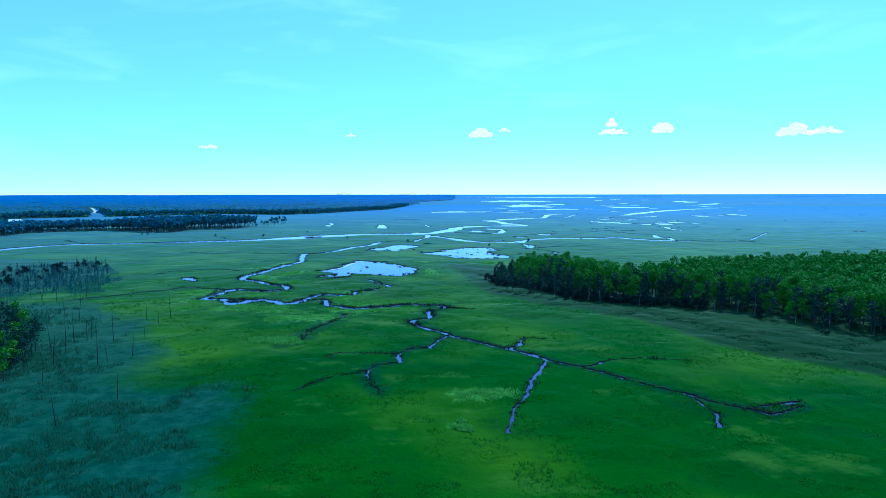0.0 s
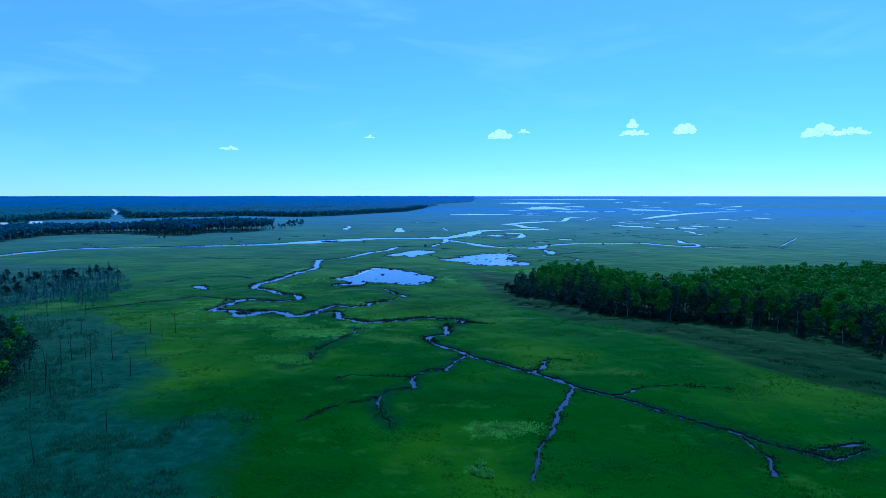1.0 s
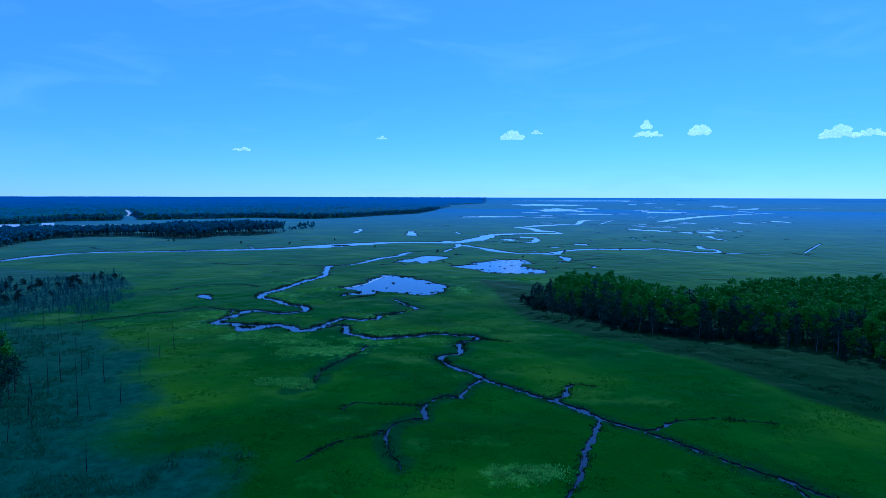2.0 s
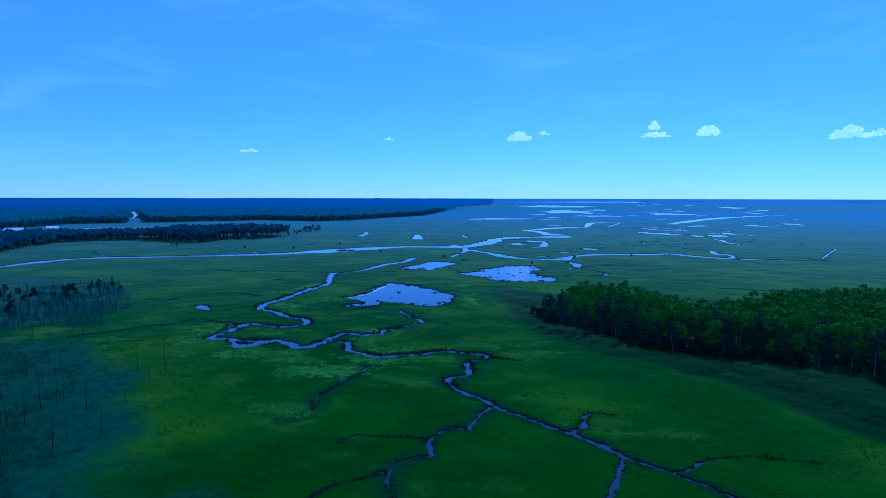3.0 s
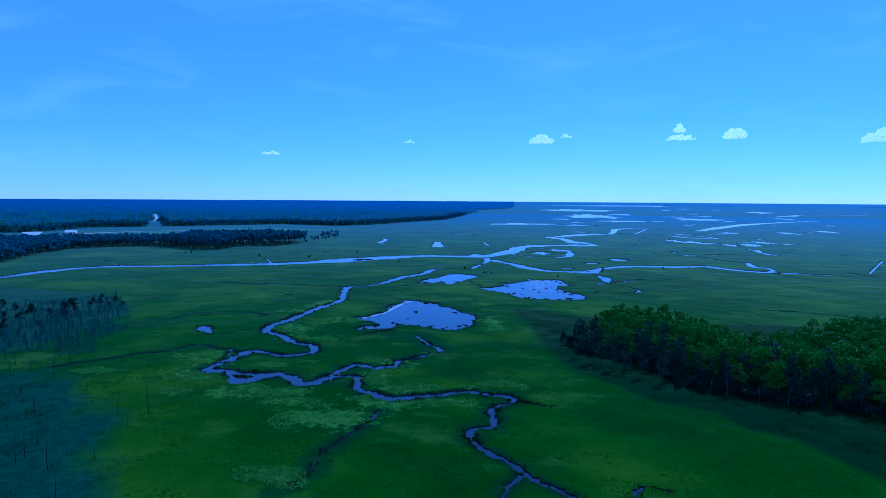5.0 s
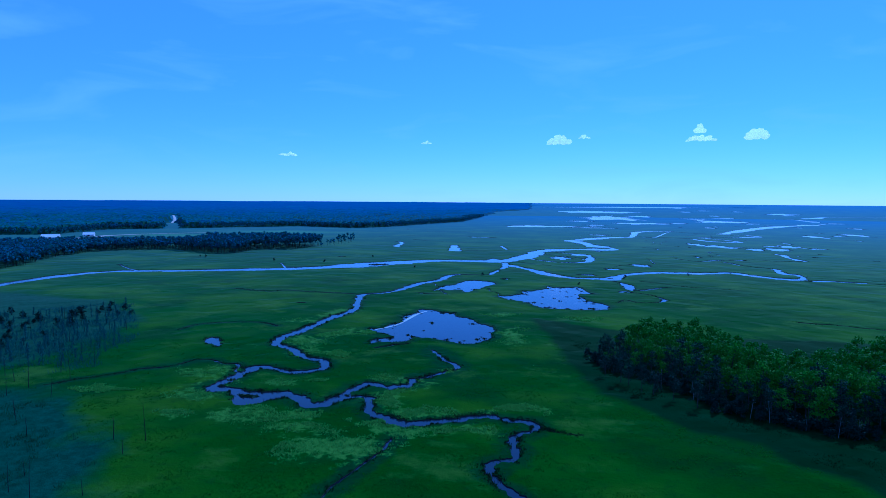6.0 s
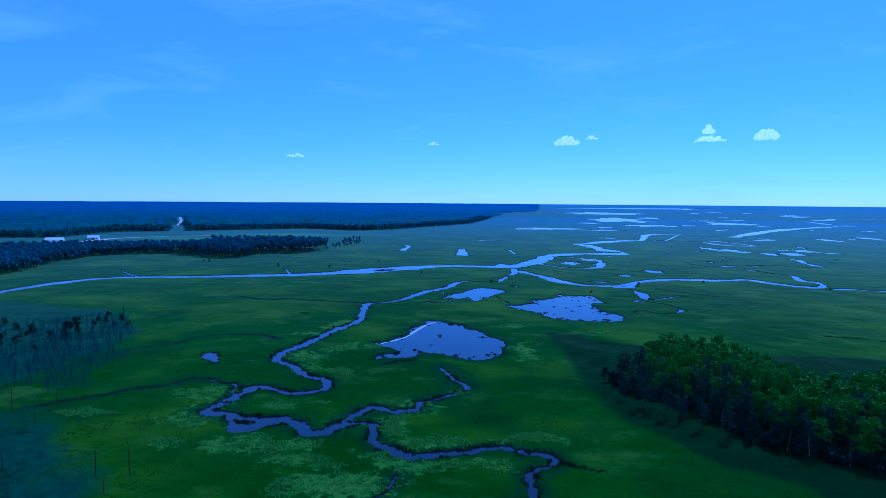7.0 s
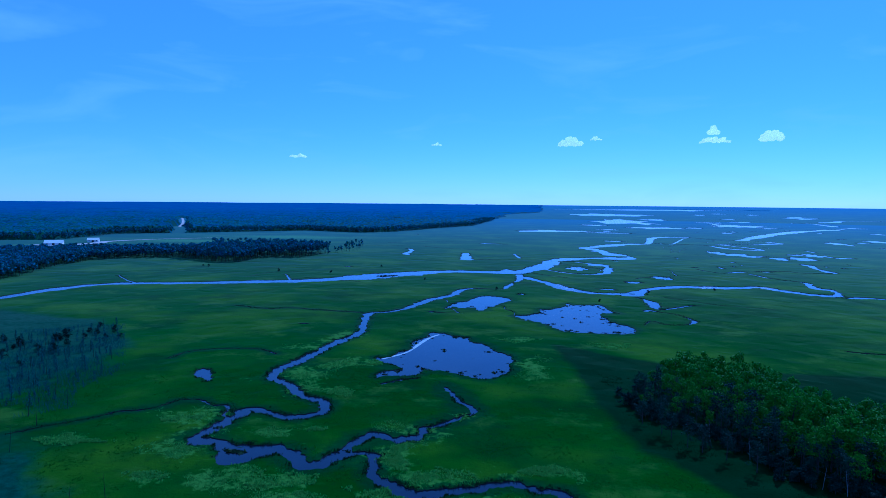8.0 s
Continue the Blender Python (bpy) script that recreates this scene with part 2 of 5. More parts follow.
def mesh_of(name, verts, faces, *materials, index=None, smooth=False):
    me = bpy.data.meshes.new(name)
    me.from_pydata(np.asarray(verts, float).tolist(), [], faces if isinstance(faces, list) else faces.tolist())
    for m in materials:
        me.materials.append(m)
    if index is not None:
        me.polygons.foreach_set("material_index", np.asarray(index, np.int32))
    if smooth:
        me.polygons.foreach_set("use_smooth", np.ones(len(me.polygons), bool))
    me.update()
    return me


def child(name, me, parent, label=""):
    ob = new(name, me)
    ob.parent = parent
    return tagged(ob, label)


def inside(px, py, poly):
    """Non-zero winding of points in a closed outline."""
    wnd = np.zeros(len(px), int)
    q = np.asarray(poly, float)
    for (x0, y0), (x1, y1) in zip(q, np.roll(q, -1, 0)):
        left = (x1 - x0) * (py - y0) - (px - x0) * (y1 - y0)
        wnd += ((y0 <= py) & (y1 > py) & (left > 0)).astype(int) - ((y0 > py) & (y1 <= py) & (left < 0)).astype(int)
    return wnd != 0


def line_distance(px, py, pts, closed=True):
    d = np.full(len(px), 1e9)
    q = np.asarray(pts, float)[:, :2]
    ends = np.roll(q, -1, 0) if closed else q[1:]
    for (x0, y0), (x1, y1) in zip(q, ends):
        dx, dy = x1 - x0, y1 - y0
        t = np.clip(((px - x0) * dx + (py - y0) * dy) / max(dx * dx + dy * dy, 1e-9), 0, 1)
        d = np.minimum(d, np.hypot(px - x0 - t * dx, py - y0 - t * dy))
    return d


def signed(px, py, poly):
    """Metres inside an outline (outside: minus)."""
    d = line_distance(px, py, poly)
    return np.where(inside(px, py, poly), d, -d)


def spline(pts, step):
    """A smooth line through plan points, with their widths, at even steps."""
    q = np.asarray(pts, float)
    q = np.vstack([2 * q[0] - q[1], q, 2 * q[-1] - q[-2]])
    q[:, 2] = np.maximum(q[:, 2], 0.25)
    out = []
    for a, b, c, d in zip(q, q[1:], q[2:], q[3:]):
        n = max(2, int(math.dist(b[:2], c[:2]) / step))
        for k in range(n):
            t = k / n
            out.append(0.5 * (2 * b + (c - a) * t + (2 * a - 5 * b + 4 * c - d) * t * t + (3 * b - a - 3 * c + d) * t ** 3))
    out.append(q[-2])
    return np.asarray(out)


def ribbon(pts, seed):
    """The outline of a channel with ragged banks."""
    far = min(math.hypot(p[0], p[1]) for p in pts)
    s = spline(pts, max(0.6, far / 380))
    t = np.gradient(s[:, :2], axis=0)
    t /= np.maximum(np.hypot(t[:, 0], t[:, 1]), 1e-6)[:, None]
    nrm = np.stack([-t[:, 1], t[:, 0]], 1)
    w = np.maximum(s[:, 2], 0.3)
    wob = np.minimum(w * 0.75, 0.65 + w * 0.15)
    size = np.maximum(1.6, w.mean() * 0.6)
    def rough(k):
        return 0.8 * grid_noise(s[:, 0], s[:, 1], size, k) + 0.6 * grid_noise(s[:, 0], s[:, 1], size / 2.6, k + 5) + 0.5 * grid_noise(s[:, 0], s[:, 1], 1.3, k + 9)

    l, r = w / 2 + 0.75 * wob * rough(seed), w / 2 + 0.75 * wob * rough(seed + 1)
    l, r = np.maximum(l, 0.12), np.maximum(r, 0.12)
    return np.vstack([s[:, :2] + nrm * l[:, None], (s[:, :2] - nrm * r[:, None])[::-1]])


def shore(pts, seed, ragged=1.2):
    """The outline of a pond through plan points, ragged."""
    q = np.asarray(pts, float)
    out = []
    for a, b, c, d in zip(np.roll(q, 1, 0), q, np.roll(q, -1, 0), np.roll(q, -2, 0)):
        n = max(2, int(math.dist(b, c) / max(0.9, math.hypot(b[0], b[1]) / 280)))
        for k in range(n):
            t = k / n
            out.append(0.5 * (2 * b + (c - a) * t + (2 * a - 5 * b + 4 * c - d) * t * t + (3 * b - a - 3 * c + d) * t ** 3))
    out = np.asarray(out)
    size = 6 * ragged
    out[:, 0] += ragged * (grid_noise(out[:, 0], out[:, 1], size / 3, seed) + 0.9 * grid_noise(out[:, 0], out[:, 1], size / 8, seed + 2))
    out[:, 1] += ragged * (grid_noise(out[:, 0], out[:, 1], size / 3, seed + 1) + 0.9 * grid_noise(out[:, 0], out[:, 1], size / 8, seed + 3)) * 1.5
    return out


def oval(cx, cy, rx, ry, seed):
    """A far pool: an uneven oval."""
    a = np.linspace(0, 2 * math.pi, 40, endpoint=False)
    k = 1 + 0.45 * grid_noise(np.cos(a) * 2 + seed * 7, np.sin(a) * 2, 0.55, seed) + 0.25 * grid_noise(np.cos(a) * 2, np.sin(a) * 2 + seed * 3, 0.22, seed)
    return np.stack([cx + rx * k * np.cos(a) + 0.25 * rx * np.sin(2 * a + seed), cy + ry * k * np.sin(a)], 1)

# ---- the plan of the water: x, y and width along each channel ----
RIVER_A = [(-355.2, 440.5, 14.5), (-355.7, 457.9, 14), (-354.1, 479.3, 12.7), (-350.2, 500.6, 15.9), (-343.7, 521.1, 14.7), (-330.2, 534.6, 14.4), (-311.4, 542, 13.9), (-290.8, 547.2, 15.5), (-250.3, 560.2, 21.2), (-230.2, 568, 21.5), (-209.7, 576, 21.7), (-189.4, 585.8, 21.7), (-170, 600.6, 26.4), (-150.5, 619.2, 37.2), (-129.7, 638.6, 37.5), (-108.2, 662.2, 32), (-83.6, 675.6, 25.6), (-57.1, 677.8, 23.5), (-35.9, 678, 32.1), (-20.3, 686.9, 46.2)]
RIVER_B = [(-28.1, 680, 27.7), (-12.5, 699.2, 20.1), (-1.5, 729.9, 23.7), (6.8, 761.2, 22.6), (14.6, 805.9, 21.1), (30.1, 826.8, 31.5), (47.4, 843, 22.2), (69.3, 848.3, 25.2), (89.5, 853.5, 37.6), (103.6, 861.1, 24.6), (108.6, 883, 4.5), (95.6, 900.8, 30.5), (87.6, 933.6, 17.3), (80.4, 977.5, 19.9), (69.6, 1003.1, 30.1), (58.7, 1005.5, 4.6), (68.2, 1024.7, 17.5), (77.9, 1033, 18.1), (103.6, 1073.5, 34.8), (130.7, 1105.6, 29.5), (157.2, 1125.9, 25.4), (175.3, 1137.5, 11.1), (196.2, 1228.8, 15.4), (213, 1302.3, 18.5), (242.8, 1343.9, 22.5), (292, 1353.7, 19.4)]
RIVER_C = [(-17.8, 648.3, 13.5), (-10.6, 633.6, 11.4), (-4.9, 625, 9.8), (4.1, 608.5, 9.5), (12.3, 587.6, 15.1), (18.9, 574.4, 14.1), (26.7, 566, 11.8), (35.5, 559.1, 11.1), (46.1, 557.7, 13), (56.4, 557, 12.9), (59.9, 553.8, 20.4), (64.9, 560.8, 14.7), (73, 575.9, 10.6), (80.6, 588.6, 11), (94.2, 600, 12.2), (110, 608.2, 13), (131.2, 607.7, 17), (153.1, 610.6, 12.1)]
RIVER_C += [(169.7, 618.9, 11.2), (176.4, 605.9, 13.4), (183, 594.2, 13.1), (190.4, 586.9, 10.9), (198, 580.1, 14.6), (205.7, 577.6, 13.5), (214.4, 588.2, 5.3), (219, 606.7, 6.5), (216.1, 614, 14.6), (212.6, 621.3, 9.8), (215.3, 638.5, 5.5), (219.2, 651.8, 6.5), (214.8, 662, 3), (211.4, 665.1, 3), (203.8, 675.3, 3), (198.1, 688.5, 4), (195.8, 703.2, 4), (192.6, 716.1, 4)]
RIVER_D = [(204.5, 572.5, 2), (208.3, 569.3, 2), (213.1, 567.6, 4), (218.6, 570, 9), (227.5, 573.1, 7), (236.1, 568.4, 6), (249.7, 564.8, 6)]
RIVER_E = [(188.5, 1148.6, 5), (216, 1145.1, 5), (281.6, 1331.5, 4), (312.9, 1295.7, 4), (342.3, 1278.6, 5), (365.4, 1281.5, 22.8), (388.5, 1323.4, 19.2), (435.6, 1403.8, 34.3), (509.3, 1529.4, 34.6), (576.6, 1624.8, 41.4), (628.5, 1694.2, 34.4), (702.7, 1771.1, 25.5), (749.6, 1818.3, 57.3), (776.8, 1840, 10), (847.9, 1943.7, 12), (890.8, 1958.6, 8)]
RIVER_F = [(898.6, 2391.9, 8), (917.6, 2319.7, 12), (894.2, 2196, 20), (885.1, 2115.8, 30), (867.2, 2054.5, 20)]
RIVER_G = [(973.8, 2402.8, 20), (1011.6, 2435.7, 45), (1038.7, 2451.5, 45), (1096.5, 2534.7, 20), (1167.4, 2552.7, 20), (1244.3, 2519.1, 20), (1342.3, 2530.3, 20)]
RIVER_LINK = [(-20.8, 667.1, 6.1), (-19, 641.7, 6.9), (-20.4, 617.8, 5.6), (-24.4, 606, 0.8), (-25.2, 593.8, 5.1), (-28.3, 581.3, 4.6), (-29.5, 568, 2.5), (-39.2, 564.5, 2.5), (-49.9, 565.4, 2.5)]
MAIN_A = [(-47.8, 565.8, 2.5), (-54.3, 566, 4), (-61.6, 554, 6.7), (-64.5, 529.9, 6.7), (-73.1, 512.5, 8.7), (-78.8, 498.1, 7.6), (-83.2, 477.5, 6.3), (-87.2, 465.7, 4.3), (-93.5, 456.4, 4.3), (-100.3, 451.9, 4.9), (-103.5, 446.6, 5.4), (-101.4, 434.4, 4.4), (-99.5, 423.1, 3.4), (-96.9, 412.6, 3.9), (-94.4, 401.4, 3.7), (-94.6, 392.5, 5.3), (-96.3, 381.9, 4.3), (-98.1, 376.6, 5.5), (-100.2, 362.4, 4.8), (-101.6, 348.1, 5), (-103.3, 339.2, 5.3), (-105.1, 331.6, 5.5)]
MAIN_A += [(-106.6, 326.7, 5.2), (-106.5, 322.1, 4.8), (-104.9, 313.3, 3.8), (-100.3, 309.7, 4.3), (-95.2, 306.3, 3), (-90.8, 299.9, 4.7), (-87.1, 294.8, 3.8), (-81.3, 291.8, 3.8), (-77.1, 289.8, 4.2), (-74.7, 286.8, 3.7), (-73.7, 281.7, 4.3), (-75.6, 277.4, 5), (-79.6, 274.1, 4.6), (-84.3, 274, 3.9), (-89.1, 276.2, 3.2), (-95.4, 279.2, 4.6), (-97.7, 275.8, 5.1), (-98.6, 269, 4), (-99.6, 262.7, 4.8), (-100.8, 257.3, 4.2), (-101.6, 253.4, 2)]
MAIN_B = [(-103, 254.6, 2.7), (-98.9, 252.2, 5.7), (-95.8, 252.1, 4.8), (-93, 252.2, 3.3), (-89.1, 248.5, 6.8), (-84.9, 246.8, 12.9), (-82.1, 247.2, 12.9), (-79.3, 248.8, 8.9), (-75.3, 249.9, 7), (-71.8, 247.9, 5.2), (-68, 244.3, 4.2), (-64.5, 241.9, 5.8), (-61.9, 242.7, 6.1), (-59.8, 245.8, 4.4), (-58, 249.9, 5), (-57.8, 253.2, 4.1), (-57.1, 257.7, 3.9), (-55.3, 261.5, 3.8), (-53, 264, 4.5)]
MAIN_B += [(-51, 263.9, 4.1), (-47.2, 262.4, 3.3), (-44.9, 262.2, 4.9), (-43, 262.9, 4), (-41.1, 264, 4), (-39.9, 266.8, 2.3), (-39.5, 271.3, 3), (-38.5, 272.4, 2.5), (-34.9, 276.3, 2.5), (-31.8, 280.2, 2), (-29.4, 283.7, 2), (-27, 286.1, 1.4), (-27.9, 291.4, 2.2), (-30.5, 295.4, 2), (-32.3, 296.9, 2), (-34.5, 301.9, 1.8), (-37.1, 307.8, 1.7), (-39.7, 312.8, 1)]
MAIN_C = [(-57.9, 249, 6.2), (-56.5, 249.9, 4.4), (-53.8, 250.6, 2.5), (-50.3, 251.1, 3.4), (-48.6, 247.5, 3.2), (-47.9, 243.4, 2.9), (-47, 239.6, 2.6), (-45.6, 237, 2.7), (-42, 234.7, 3.8), (-38.9, 232.6, 4.2), (-36.4, 231.1, 4.9), (-32.8, 231, 4.1), (-29.2, 232.9, 3.7), (-25.6, 234.4, 3.4), (-21.7, 235.5, 3.9), (-18.9, 237.2, 3.6), (-16, 238.8, 2.8), (-13.5, 239.8, 2.6)]
MAIN_C += [(-10.5, 238.5, 2.2), (-7.1, 237, 2.3), (-3.8, 237, 2.7), (-2.2, 236, 3.1), (-0.2, 233.9, 2.7), (-0.2, 231.3, 2.2), (-1.7, 229.8, 1.9), (-4.1, 228.4, 1.8), (-6.5, 224.5, 1.6), (-6.4, 221.5, 2.4), (-6.1, 218.3, 2.4), (-5.7, 214.9, 2.8), (-5.9, 212.3, 2.2), (-7, 211, 2.2), (-9.4, 210, 1.7), (-11, 208.2, 2.6), (-11.4, 205.3, 2), (-11.3, 203, 2.1)]
MAIN_D = [(-6.1, 211.7, 2.9), (-9.2, 210.7, 2.8), (-11, 209.5, 2.5), (-11.7, 208.2, 2.1), (-11.4, 205.1, 2.2), (-10.3, 201.3, 2), (-9.3, 199.4, 2.1), (-6.9, 196.4, 2.1), (-4.3, 193.3, 2.4), (-1.8, 190.8, 2.5), (0.1, 188.2, 2.3), (1.8, 184.7, 1.8), (3.9, 182, 1.8), (6.5, 179.8, 2.3), (8.8, 177.3, 2.1), (11.1, 174.7, 2.1), (13.2, 172.2, 2.1), (15.4, 170.4, 2)]
MAIN_D += [(17.2, 169.1, 2.1), (23.1, 162.3, 2.4), (26.2, 157.9, 2.2), (29.7, 154, 1.6), (33.8, 150.7, 1.5), (36.9, 147.1, 1.4), (41.7, 140.9, 1.2), (45.5, 136.3, 1.1), (49.4, 131.9, 1.1), (52.9, 128.5, 1.2), (55.6, 124.3, 1.2), (58.6, 121.2, 1.3), (61.5, 119.3, 1.5), (62.9, 117.9, 2.6), (63.6, 116.5, 2.2), (67.8, 118.1, 1.2), (72.8, 121.1, 1)]
BR1 = [(26.5, 157.5, 2.2), (23.9, 148.5, 1.6), (20.9, 140.4, 1.5), (18.8, 133.8, 1.4), (17.2, 126.9, 1.3), (15.4, 122.8, 0.9), (13.7, 118.9, 0.9), (13.1, 114.3, 1.2), (12.3, 110.9, 1.1), (11.3, 106.6, 0.8)]
BR2 = [(0.7, 185.2, 2.2), (-1.3, 181.2, 1.7), (-3.3, 175.3, 1.8), (-4.7, 169.8, 1.8), (-6.9, 170.1, 1.2), (-8.8, 170.5, 1.2), (-10.5, 167.6, 1.3), (-12.6, 163, 1.6), (-12.3, 157.9, 1.8), (-12.1, 154.7, 1.5), (-14.1, 154.2, 0.8), (-16.8, 152.7, 0.8), (-18.4, 149.8, 0.8), (-19.1, 145.2, 0.7), (-18.2, 140.9, 0.6), (-16.7, 135.4, 0.6), (-14.9, 132.4, 0.5), (-13.9, 128.9, 0.3)]
OXBOW = [(25.7, 800.8, 3), (34.9, 799.6, 3), (43.5, 791.9, 4), (53.5, 781.6, 6), (60.9, 766.9, 14.2), (67.3, 752.3, 3.2), (65.6, 724.8, 8.1), (61.2, 699, 5.2), (56.4, 688.6, 7), (45.3, 679.3, 5), (26.7, 684.3, 3.5), (15.3, 696, 3), (6.6, 709, 3), (2.5, 723.8, 3)]
LINKP = [(63.2, 542.9, 3), (67.4, 536, 2), (68.4, 528.8, 6), (69.2, 519.5, 9), (68.5, 505.9, 7), (68.6, 497.5, 3), (72.2, 495.1, 3), (79.7, 501.7, 2.5), (91.7, 513.3, 2), (98.8, 514, 1)]
LINKQ = [(51.3, 441.9, 0.6), (57.4, 454.4, 0.8), (63.1, 446.5, 0.9), (69.6, 445.4, 1), (75.7, 448.9, 1.2), (81, 457.2, 4), (80.8, 463.9, 2), (76.7, 477.4, 0.8), (69.9, 483.7, 1), (62.2, 490.1, 5), (59.7, 485.6, 3)]
CREEK_FAR = [(192.3, 1145.4, 4), (231.4, 1135.8, 4), (261.2, 1117.8, 4), (267.4, 1094.7, 6), (271.6, 1066.5, 10), (283.9, 1042.1, 12), (301.1, 1035.9, 12), (316.1, 1037.6, 6), (315.1, 1066.6, 7), (307.9, 1093.4, 7), (299.9, 1115.6, 6), (295.1, 1133.3, 8), (288.1, 1144.5, 10), (313.3, 1151.4, 6), (335.9, 1154.9, 6), (363, 1171.6, 8), (387.7, 1192.1, 16), (400.6, 1198.5, 8), (397.1, 1230.9, 10), (389, 1246.9, 6), (359.6, 1228, 4), (339.9, 1215, 4)]
CREEK_MID = [(284.2, 828.8, 4), (285.2, 819.7, 9), (286.1, 807.9, 8), (279.3, 780.8, 6), (278.9, 764.7, 6), (277.9, 749.3, 10), (279.9, 740, 4), (262.1, 731.4, 2.5), (247.7, 732.9, 2), (237.1, 745.2, 2), (213.5, 737.5, 3), (201.5, 732.4, 2), (190.4, 730, 8), (184, 726.1, 6), (169.2, 715.7, 2), (161.3, 728.4, 2.5), (156.4, 740, 2), (153.9, 747.2, 1)]
S1 = [(-182.3, 937, 4), (-177, 938.3, 6), (-167.6, 910.4, 6), (-166.5, 877.9, 8), (-165, 856.4, 8), (-157.7, 841.4, 5)]
S2 = [(-93.2, 887.4, 10), (-88.2, 846.4, 12), (-81.3, 799.4, 14), (-73.1, 794.4, 3), (-61, 804.2, 2.5), (-41.6, 801.8, 2), (-27.8, 808.6, 2)]
S4 = [(-319.5, 545.4, 8), (-333.7, 556.7, 7), (-352.7, 575.7, 5), (-361.7, 586, 4)]
S5 = [(-205.9, 583, 7), (-215.2, 601.4, 6), (-224.9, 620.2, 5), (-229.4, 623.5, 4)]
S3 = [(-31.3, 885.3, 4), (-27, 853.4, 4), (-22.4, 827.8, 4)]
BR2B = [(-19.7, 147.4, 0.5), (-22.6, 144, 0.5), (-27.4, 141.4, 0.5), (-30.4, 136.8, 0.5), (-33.4, 130.9, 0.4)]
BR2C = [(-13.2, 162.7, 0.5), (-18.8, 163.5, 0.4), (-24.8, 163.6, 0.4), (-29.2, 164.3, 0.6), (-31.2, 159.4, 0.5)]
BR3 = [(52.9, 128, 0.6), (52.8, 126.3, 0.6), (53.1, 122, 0.6), (53.6, 118.4, 0.8), (53.4, 116, 1), (52.2, 113.1, 1), (50.6, 109.4, 0.8)]
BR4 = [(34.1, 150.4, 0.8), (37, 151.6, 0.8), (39.1, 153.2, 1.2), (42.4, 156.2, 0.8), (51.1, 158.4, 0.5), (59.3, 157.3, 0.4), (63.6, 156.2, 0.4)]
BR5 = [(17.6, 169, 1.2), (19.3, 171, 1.2), (21.2, 172.7, 1.8), (22.1, 176.4, 1.6), (22.6, 179.8, 1.4), (24.8, 182.2, 0.5), (27.6, 181.4, 0.4), (29.9, 180.3, 0.3)]
BR6 = [(61.6, 119.4, 0.6), (64.8, 121.1, 0.9), (68.8, 122.6, 1), (70.4, 122.9, 1.2), (74.1, 124.4, 0.8)]
BR8 = [(-154.1, 248.2, 0.5), (-151.8, 250.4, 0.7), (-149.4, 253.9, 0.6), (-139.8, 263.6, 0.4), (-136.1, 269.8, 0.9), (-130.9, 271.8, 0.9), (-126.8, 275.7, 0.6), (-124.2, 282.6, 0.6), (-118.7, 285.1, 0.8), (-114.9, 283.4, 1), (-110, 280.2, 0.9), (-106.1, 280.9, 1.1), (-103.2, 275.9, 1.2), (-102.4, 271.9, 1.4), (-98.6, 270.5, 1.2)]
BR9 = [(-158.1, 333.1, 0.5), (-155.9, 345.4, 0.5), (-144.3, 352.2, 0.4), (-130.4, 354.7, 0.6), (-122.9, 351.4, 0.9), (-117.5, 347.2, 1)]
BR10 = [(-190.9, 459.5, 0.5), (-165.4, 452, 0.6), (-157.7, 458.6, 0.6), (-140.4, 454.9, 0.8), (-122.9, 452.3, 1), (-106.6, 449.7, 1.4)]
BR11 = [(1.4, 231.9, 0.5), (4.1, 230.5, 0.5), (6.7, 229.5, 0.4), (10.7, 228.7, 0.3)]
BR7 = [(-46.2, 173.1, 0.4), (-43.3, 179.6, 0.5), (-43.7, 190.1, 0.5), (-40.7, 200.5, 0.6), (-37.3, 212.3, 0.6), (-36.5, 220.1, 0.8)]
BR12 = [(-63, 312, 0.8), (-60, 315.5, 1.4), (-56, 318.5, 1.4), (-51, 321.5, 0.8)]
DITCH = [(283.6, 578.9, 2.4), (359.9, 696, 2.4)]
POND1 = [(-74.6, 349), (-69.2, 349.9), (-66.2, 359.5), (-62.7, 367.5), (-64.3, 380.9), (-60.2, 390.3), (-59.3, 401.5), (-52.8, 402.7), (-46, 395.5), (-40.4, 395.2), (-37.2, 385.9), (-30.2, 381.2), (-25.2, 371), (-19.4, 363.8), (-16.7, 354.5), (-18.2, 345.2), (-16.8, 337.8), (-21, 329.8), (-26, 325.2), (-32.3, 326.3), (-38, 330.8), (-44.7, 332.9), (-50.3, 333.1), (-50.9, 328.6), (-55, 323.9), (-60.2, 323.8), (-66.6, 321.1), (-67.1, 325.7), (-64.6, 330.2), (-58.9, 332.9), (-64.7, 338.7), (-68.8, 342)]
POND2 = [(-19.4, 457.2), (-5, 467.4), (-3.8, 483.4), (3.4, 482.7), (12, 497.1), (13.6, 507.4), (18.3, 501.6), (34, 505.8), (37.2, 493.4), (39.2, 481.7), (43.5, 476.7), (31.4, 474.4), (33.4, 460.1), (33.6, 451.5), (39.3, 441.2), (44.6, 431.6), (42.8, 419.8), (35.8, 415.8), (21.9, 416), (8.8, 417.7), (3.3, 423.9), (-3.2, 436.4), (-9.3, 441.8), (-15.7, 450.8)]
POND3 = [(-62.6, 474), (-57.6, 496.8), (-51, 507.6), (-45.7, 526.2), (-38.9, 530.2), (-30.4, 526.7), (-22.7, 517.1), (-27.7, 501.6), (-33.4, 486), (-38.6, 470.6), (-42.5, 471.8), (-44.2, 479.7), (-52.7, 476), (-57.2, 481.4)]
